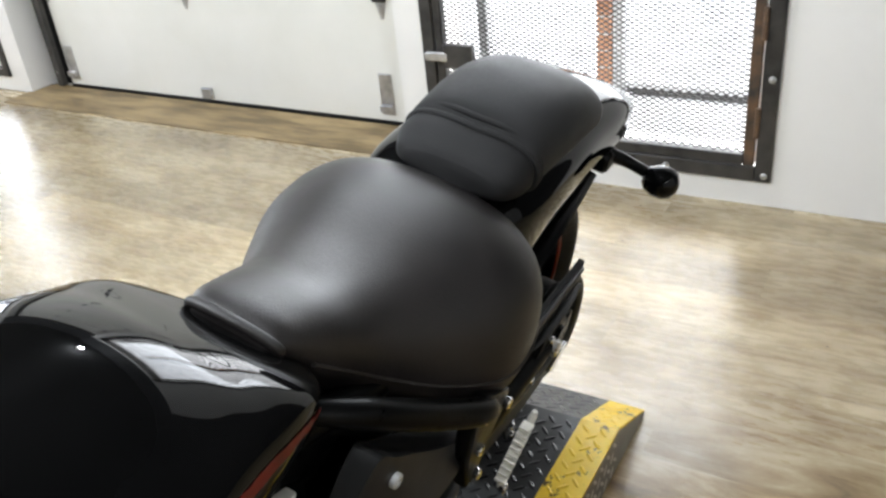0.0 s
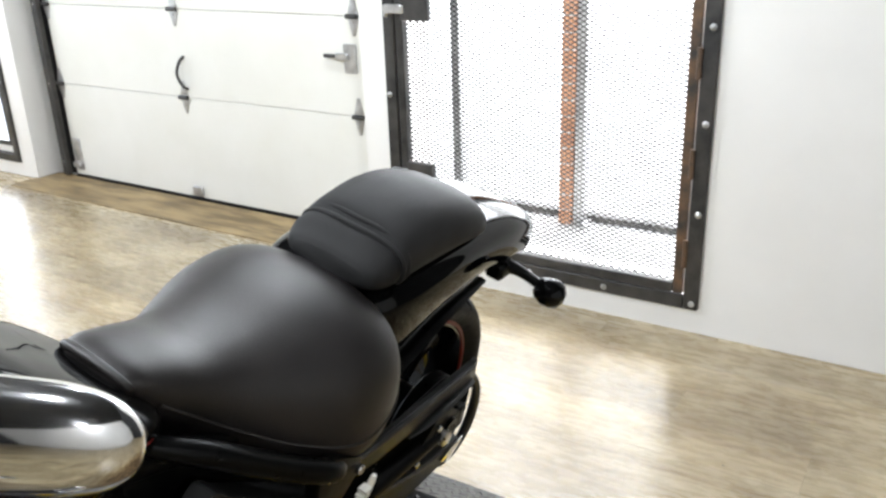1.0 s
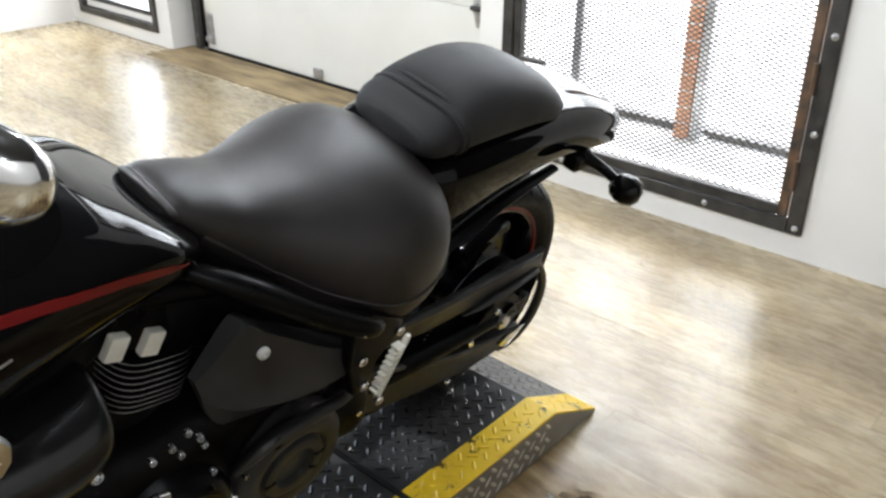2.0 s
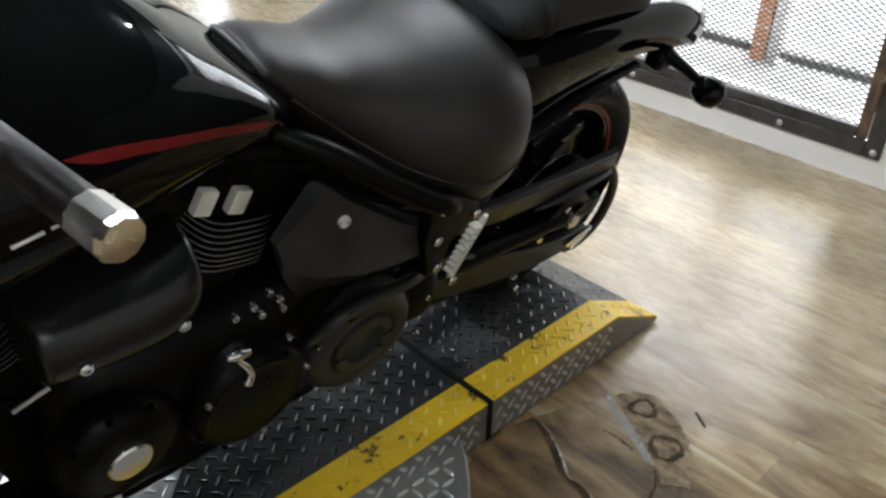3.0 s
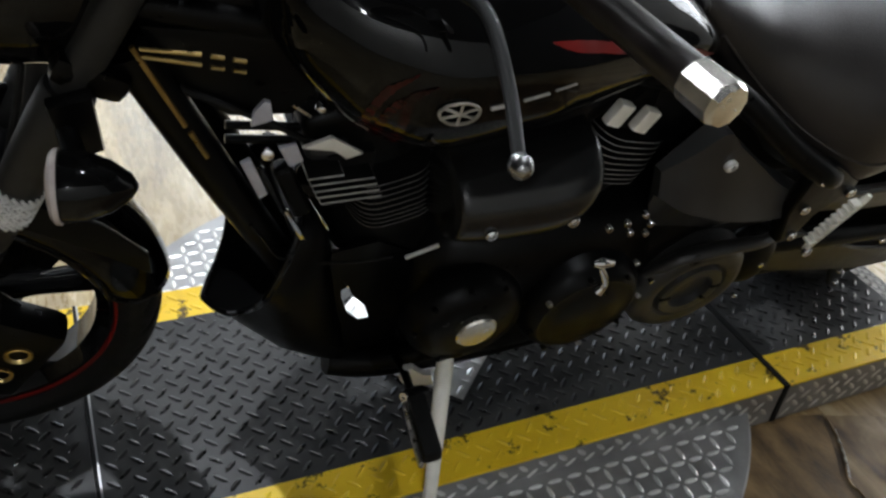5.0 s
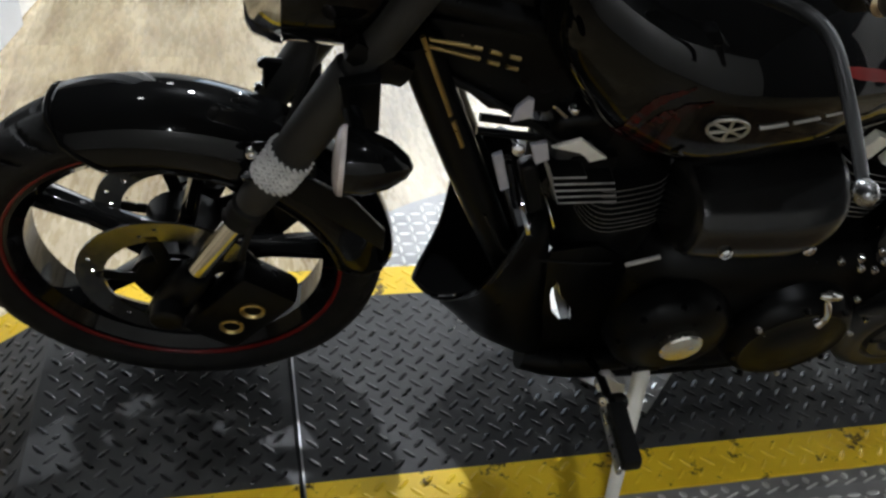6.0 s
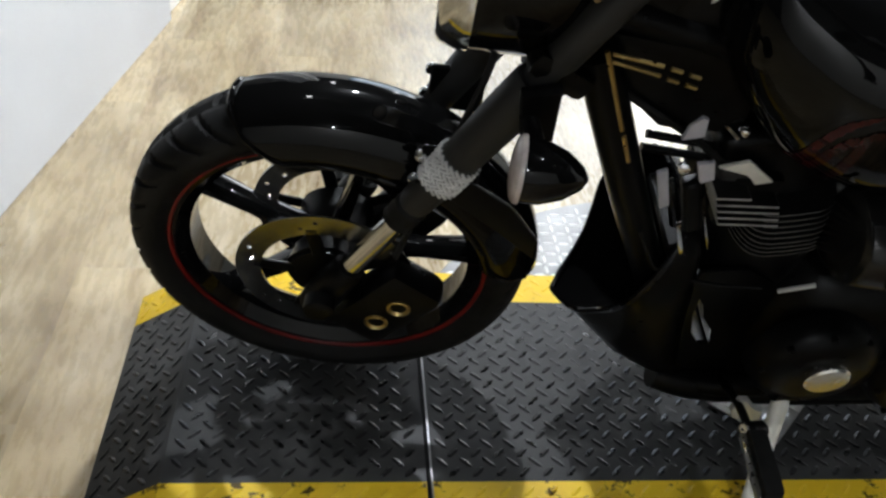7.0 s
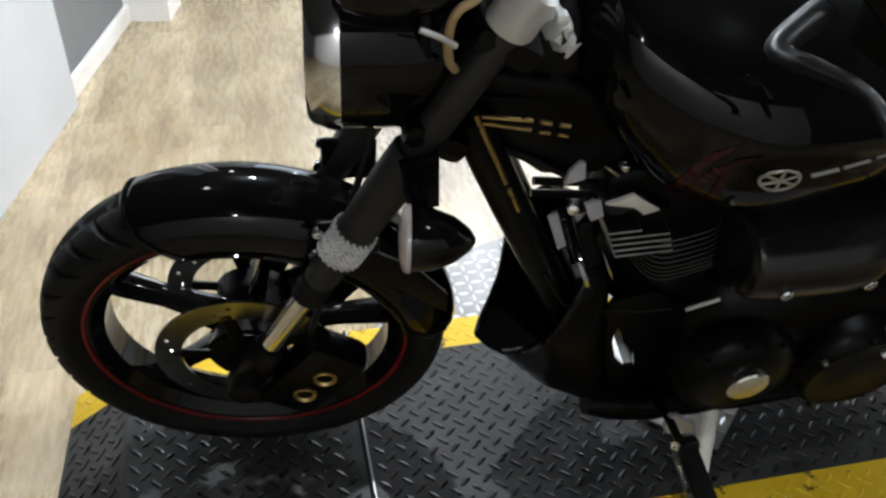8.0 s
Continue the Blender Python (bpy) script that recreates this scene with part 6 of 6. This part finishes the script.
trod = VINYL.node_tree.nodes.new("ShaderNodeMix")
trod.data_type, trod.blend_type = "RGBA", "MULTIPLY"
trod.inputs["Factor"].default_value = 1.0
link(VINYL, worn.outputs["Result"], trod.inputs["A"])
streak = node(VINYL, "ShaderNodeMath")
streak.operation = "MULTIPLY_ADD"
link(VINYL, n1.outputs["Fac"], streak.inputs[0])
streak.inputs[1].default_value = 0.9
low_j = node(VINYL, "ShaderNodeMath")
low_j.operation = "SUBTRACT"
link(VINYL, jitter.outputs["Value"], low_j.inputs[0])
low_j.inputs[1].default_value = 0.45
link(VINYL, low_j.outputs["Value"], streak.inputs[2])
link(VINYL, ramp(VINYL, streak.outputs["Value"], [(0.55, (0.2, 0.15, 0.1)), (0.68, (0.46, 0.37, 0.27)), (0.8, (0.72, 0.63, 0.5)), (0.98, (1, 1, 1))]), trod.inputs["B"])
# two ragged ring stains where fixings stood
last = trod.outputs["Result"]
n5 = node(VINYL, "ShaderNodeTexNoise", Scale=42.0, Detail=4.0, Roughness=0.6)
link(VINYL, geo.outputs["Position"], n5.inputs["Vector"])
for cx, cy, rad in ((0.552, 1.605, 0.036), (0.658, 1.532, 0.040)):
    far_ = VINYL.node_tree.nodes.new("ShaderNodeVectorMath")
    far_.operation = "DISTANCE"
    link(VINYL, geo.outputs["Position"], far_.inputs[0])
    far_.inputs[1].default_value = (cx, cy, 0.0)
    wob = node(VINYL, "ShaderNodeMath")
    wob.operation = "MULTIPLY_ADD"
    link(VINYL, n5.outputs["Fac"], wob.inputs[0])
    wob.inputs[1].default_value = 0.034
    link(VINYL, far_.outputs["Value"], wob.inputs[2])
    stain = VINYL.node_tree.nodes.new("ShaderNodeMix")
    stain.data_type, stain.blend_type = "RGBA", "MULTIPLY"
    stain.inputs["Factor"].default_value = 1.0
    link(VINYL, last, stain.inputs["A"])
    scaled = node(VINYL, "ShaderNodeMapRange", From_Min=0.0, From_Max=0.1, To_Min=0.0, To_Max=1.0)
    link(VINYL, wob.outputs["Value"], scaled.inputs["Value"])
    k = (rad + 0.017) / 0.1
    link(VINYL, ramp(VINYL, scaled.outputs["Result"], [(k - 0.25, (1.0, 0.95, 0.88)), (k - 0.1, (0.8, 0.74, 0.68)), (k - 0.02, (0.38, 0.33, 0.28)), (k + 0.05, (0.48, 0.42, 0.37)), (k + 0.2, (1, 1, 1))]), stain.inputs["B"])
    last = stain.outputs["Result"]
link(VINYL, last, bsdf(VINYL).inputs["Base Color"])
rr = node(VINYL, "ShaderNodeMapRange", From_Min=0.3, From_Max=0.7, To_Min=0.21, To_Max=0.34)
link(VINYL, n2.outputs["Fac"], rr.inputs["Value"])

bp = node(VINYL, "ShaderNodeBump", Strength=0.12, Distance=0.001)
link(VINYL, n2.outputs["Fac"], bp.inputs["Height"])
link(VINYL, bp.outputs["Normal"], bsdf(VINYL).inputs["Normal"])

# the trodden stretch is dull as well
dull = node(VINYL, "ShaderNodeMapRange", From_Min=0.7, From_Max=1.0, To_Min=0.22, To_Max=0.0)
link(VINYL, jitter.outputs["Value"], dull.inputs["Value"])
spec_ = node(VINYL, "ShaderNodeMapRange", From_Min=0.7, From_Max=1.0, To_Min=0.22, To_Max=0.95)
link(VINYL, jitter.outputs["Value"], spec_.inputs["Value"])
link(VINYL, spec_.outputs["Result"], bsdf(VINYL).inputs["Specular IOR Level"])
rsum = node(VINYL, "ShaderNodeMath")
link(VINYL, rr.outputs["Result"], rsum.inputs[0])
link(VINYL, dull.outputs["Result"], rsum.inputs[1])
link(VINYL, rsum.outputs["Value"], bsdf(VINYL).inputs["Roughness"])

PW, PL = 0.178, 1.22
plank_mesh = {}


def plank(x0, x1, y0, y1, lift):
    key = (round(x1 - x0, 3), round(y1 - y0, 3))
    if key not in plank_mesh:
        bm = boxes((-key[0] / 2, key[0] / 2, -key[1] / 2, key[1] / 2, -0.005, 0.0))
        me = bpy.data.meshes.new("plank")
        bm.to_mesh(me)
        bm.free()
        me.materials.append(VINYL)
        plank_mesh[key] = me
    ob = new("plank", plank_mesh[key])
    ob.location = ((x0 + x1) / 2, (y0 + y1) / 2, lift)
    ob.parent = floor


rng = random.Random(5)
y = 3.19
while y > -2.2:
    ya, yb = max(y - PW, -2.2), y
    x = -4.82 - rng.uniform(0, PL)
    while x < 2.6:
        xa, xb = max(x, -4.82), min(x + PL, 2.6)
        if xb - xa > 0.05:
            clip = yb
            if xb > -0.97:
                clip = min(yb, 3.06)
            if clip - ya > 0.01:
                plank(xa, xb - 0.0005, ya, clip - 0.0004, rng.uniform(-0.0004, 0.0))
        x += PL
    y -= PW
far = finish("plank_rest", boxes((2.6, 4.0, -6.0, 3.06, -0.005, -0.001), (-4.82, 2.6, -6.0, -2.2, -0.005, -0.001)), VINYL, floor, smooth=0)
far["kind"] = "stuff"

# ---- torn vinyl beside the platform ----
BARE = vary(mat("bare_stained_subfloor", (0.16, 0.1, 0.05), 0.7, 0.0, 0.0, 0.2), (0.045, 0.027, 0.012), (0.25, 0.16, 0.075), 7.0, 9.0, (1, 2.2, 1), bump=0.3, rough=(0.4, 0.7))
SCAR = vary(mat("scarred_tan_subfloor", (0.25, 0.17, 0.09), 0.7, 0.0, 0.0, 0.2), (0.11, 0.072, 0.036), (0.36, 0.265, 0.155), 26.0, 9.0, (1, 1.6, 1), bump=0.4, bump_scale=160, rough=(0.5, 0.75))
DARKRING = vary(mat("dark_glue_stain", (0.05, 0.035, 0.02), 0.8, 0.0, 0.0, 0.2), (0.03, 0.021, 0.013), (0.12, 0.083, 0.048), 22.0, bump=0.4, bump_scale=200)


def ragged(points, amount, seed, steps=5):
    """A closed outline broken into small uneven steps."""
    rr = random.Random(seed)
    out = []
    for a, b in zip(points, points[1:] + points[:1]):
        for k in range(steps):
            q = k / steps
            out.append((a[0] + (b[0] - a[0]) * q + rr.uniform(-amount, amount), a[1] + (b[1] - a[1]) * q + rr.uniform(-amount, amount)))
    return out


def sheet(name, outline, z, thick, material, parent, curl=None, label=""):
    bm = bmesh.new()
    lift = curl or (lambda x, y: 0.0)
    hi = [bm.verts.new((x, y, z + thick + lift(x, y))) for x, y in outline]
    lo = [bm.verts.new((x, y, z + lift(x, y))) for x, y in outline]
    top = bm.faces.new(hi)
    for i in range(len(hi)):
        j = (i + 1) % len(hi)
        bm.faces.new((lo[i], lo[j], hi[j], hi[i]))
    bmesh.ops.triangulate(bm, faces=[top])
    return part(name, bm, material, parent, label, 0)


tear = thing("torn_vinyl", "torn and curled vinyl flooring baring stained subfloor", "floor damage")
sheet("bare_patch", ragged([(0.39, 1.22), (0.40, 1.40), (0.45, 1.40), (0.53, 1.36), (0.62, 1.325), (0.72, 1.29), (0.86, 1.20), (1.25, 1.05), (1.25, 0.55), (0.85, 0.5), (0.66, 0.9), (0.56, 1.06), (0.46, 1.15)], 0.006, 3), 0.0, 0.0012, BARE, tear, label="bare brown subfloor")
sheet("bare_patch", ragged([(0.488, 1.592), (0.50, 1.632), (0.545, 1.652), (0.60, 1.638), (0.65, 1.612), (0.70, 1.565), (0.735, 1.51), (0.752, 1.475), (0.705, 1.445), (0.662, 1.478), (0.62, 1.502), (0.575, 1.53), (0.53, 1.566)], 0.004, 9), 0.0004, 0.001, SCAR, tear, label="scarred tan subfloor")


def scorched_ring(cx, cy, rad, wide, seed):
    """A ragged, uneven ring of old glue."""
    rr = random.Random(seed)
    bm = bmesh.new()
    rows = []
    n = 40
    for k in range(n):
        a = 2 * math.pi * k / n
        w = wide * (0.35 + 0.65 * abs(math.sin(1.5 * a + seed))) * rr.uniform(0.7, 1.3)
        r = rad * (1 + 0.09 * math.sin(3 * a + seed)) + rr.uniform(-0.0015, 0.0015)
        rows.append([bm.verts.new((cx + q * math.cos(a), cy + q * math.sin(a), 0.0015 + h)) for q, h in ((r - w, 0.0), (r - w * 0.2, 0.0016), (r + w, 0.0))])
    for a, b in zip(rows, rows[1:] + rows[:1]):
        for j in range(2):
            bm.faces.new((a[j], a[j + 1], b[j + 1], b[j]))
    return part("glue_ring", bm, DARKRING, tear, "ragged dark ring of old glue", 0)


scorched_ring(0.552, 1.603, 0.026, 0.007, 2)
scorched_ring(0.655, 1.536, 0.032, 0.008, 5)
LIP = [(0.405, 1.405), (0.45, 1.392), (0.512, 1.357), (0.564, 1.323), (0.61, 1.318), (0.671, 1.297), (0.74, 1.262), (0.84, 1.215)]


def strip(name, line, width, z, lift, material, label="", seed=0):
    """A ragged narrow strip of flooring along a line, its near edge lifted."""
    rr = random.Random(seed)
    pts = smooth_rows(line, 30)
    bm = bmesh.new()
    rows = []
    for k, (x, y) in enumerate(pts):
        fade = min(1.0, k / 3, (len(pts) - 1 - k) / 3) * 0.8 + 0.2
        a, b = pts[max(0, k - 1)], pts[min(len(pts) - 1, k + 1)]
        d = (b - a) / np.linalg.norm(b - a)
        n = np.array([-d[1], d[0]])
        e = np.array([x, y]) + n * rr.uniform(-0.003, 0.003)
        f = np.array([x, y]) + n * width * fade
        rows.append([bm.verts.new((*e, z + lift * fade)), bm.verts.new((*f, z)), bm.verts.new((*e, z + lift * fade - 0.0025))])
    for a, b in zip(rows, rows[1:]):
        bm.faces.new((a[0], a[1], b[1], b[0]))
        bm.faces.new((a[2], a[0], b[0], b[2]))
    return part(name, bm, material, tear, label, 0)


sheet("vinyl_flap", ragged([(0.412, 1.404), (0.45, 1.394), (0.515, 1.359), (0.565, 1.325), (0.615, 1.319), (0.69, 1.291), (0.712, 1.37), (0.70, 1.43), (0.668, 1.474), (0.61, 1.505), (0.55, 1.54), (0.478, 1.58), (0.44, 1.49)], 0.002, 8), 0.0008, 0.0018, VINYL, tear, None, "loose vinyl flap with a ragged edge")
strip("vinyl_lip", LIP, 0.008, 0.0008, 0.0045, VINYL, "lifted ragged vinyl edge", 4)
TORN = vary(mat("pale_torn_backing", (0.6, 0.58, 0.55), 0.7), (0.5, 0.48, 0.45), (0.66, 0.64, 0.6), 30.0)
strip("torn_edge", [(0.473, 1.582), (0.52, 1.553), (0.56, 1.533), (0.62, 1.503), (0.667, 1.474)], -0.014, 0.0028, 0.008, TORN, "pale edge of the curled vinyl", 7)
strip("glue_line", LIP, -0.013, 0.0014, 0.0004, DARKRING, "dark glue along the torn edge", 4)
strip("torn_edge", [(0.45, 1.394), (0.515, 1.359), (0.56, 1.328)], 0.002, 0.0055, 0.0008, TORN, "pale edge of the curled vinyl", 5)
strip("vinyl_cut", [(0.532, 1.48), (0.57, 1.483), (0.613, 1.479)], 0.004, 0.0026, 0.0008, DARKRING, "dark slit in the vinyl", 2)
strip("vinyl_cut", [(0.668, 1.472), (0.70, 1.43), (0.712, 1.372), (0.70, 1.357)], 0.003, 0.0012, 0.0012, DARKRING, "dark slit in the vinyl", 3)
strip("stain_streak", [(0.70, 1.505), (0.735, 1.46), (0.77, 1.40), (0.79, 1.35)], 0.006, 0.0008, 0.0004, DARKRING, "dark glue streak", 6)
strip("stain_streak", [(0.637, 1.678), (0.679, 1.649)], 0.005, 0.0008, 0.0004, DARKRING, "dark glue streak", 8)
specks = bmesh.new()
rs = random.Random(12)
for k in range(60):
    x, y = rs.uniform(-2.5, 1.6), rs.uniform(-1.0, 3.0)
    if -0.3 < x < 0.45 and -0.6 < y < 2.0:
        continue
    r = rs.uniform(0.002, 0.006)
    rings(specks, [[(x + q * r * math.cos(a), y + q * r * 0.7 * math.sin(a), 0.0003 + 0.0012 * (1 - q)) for a in np.linspace(0, 2 * math.pi, 7, endpoint=False)] for q in (1.0, 0.5)])
tagged(finish("floor_dirt", specks, DARKRING, smooth=0), "small dark specks of dirt on the floor", "dirt", kind="stuff")
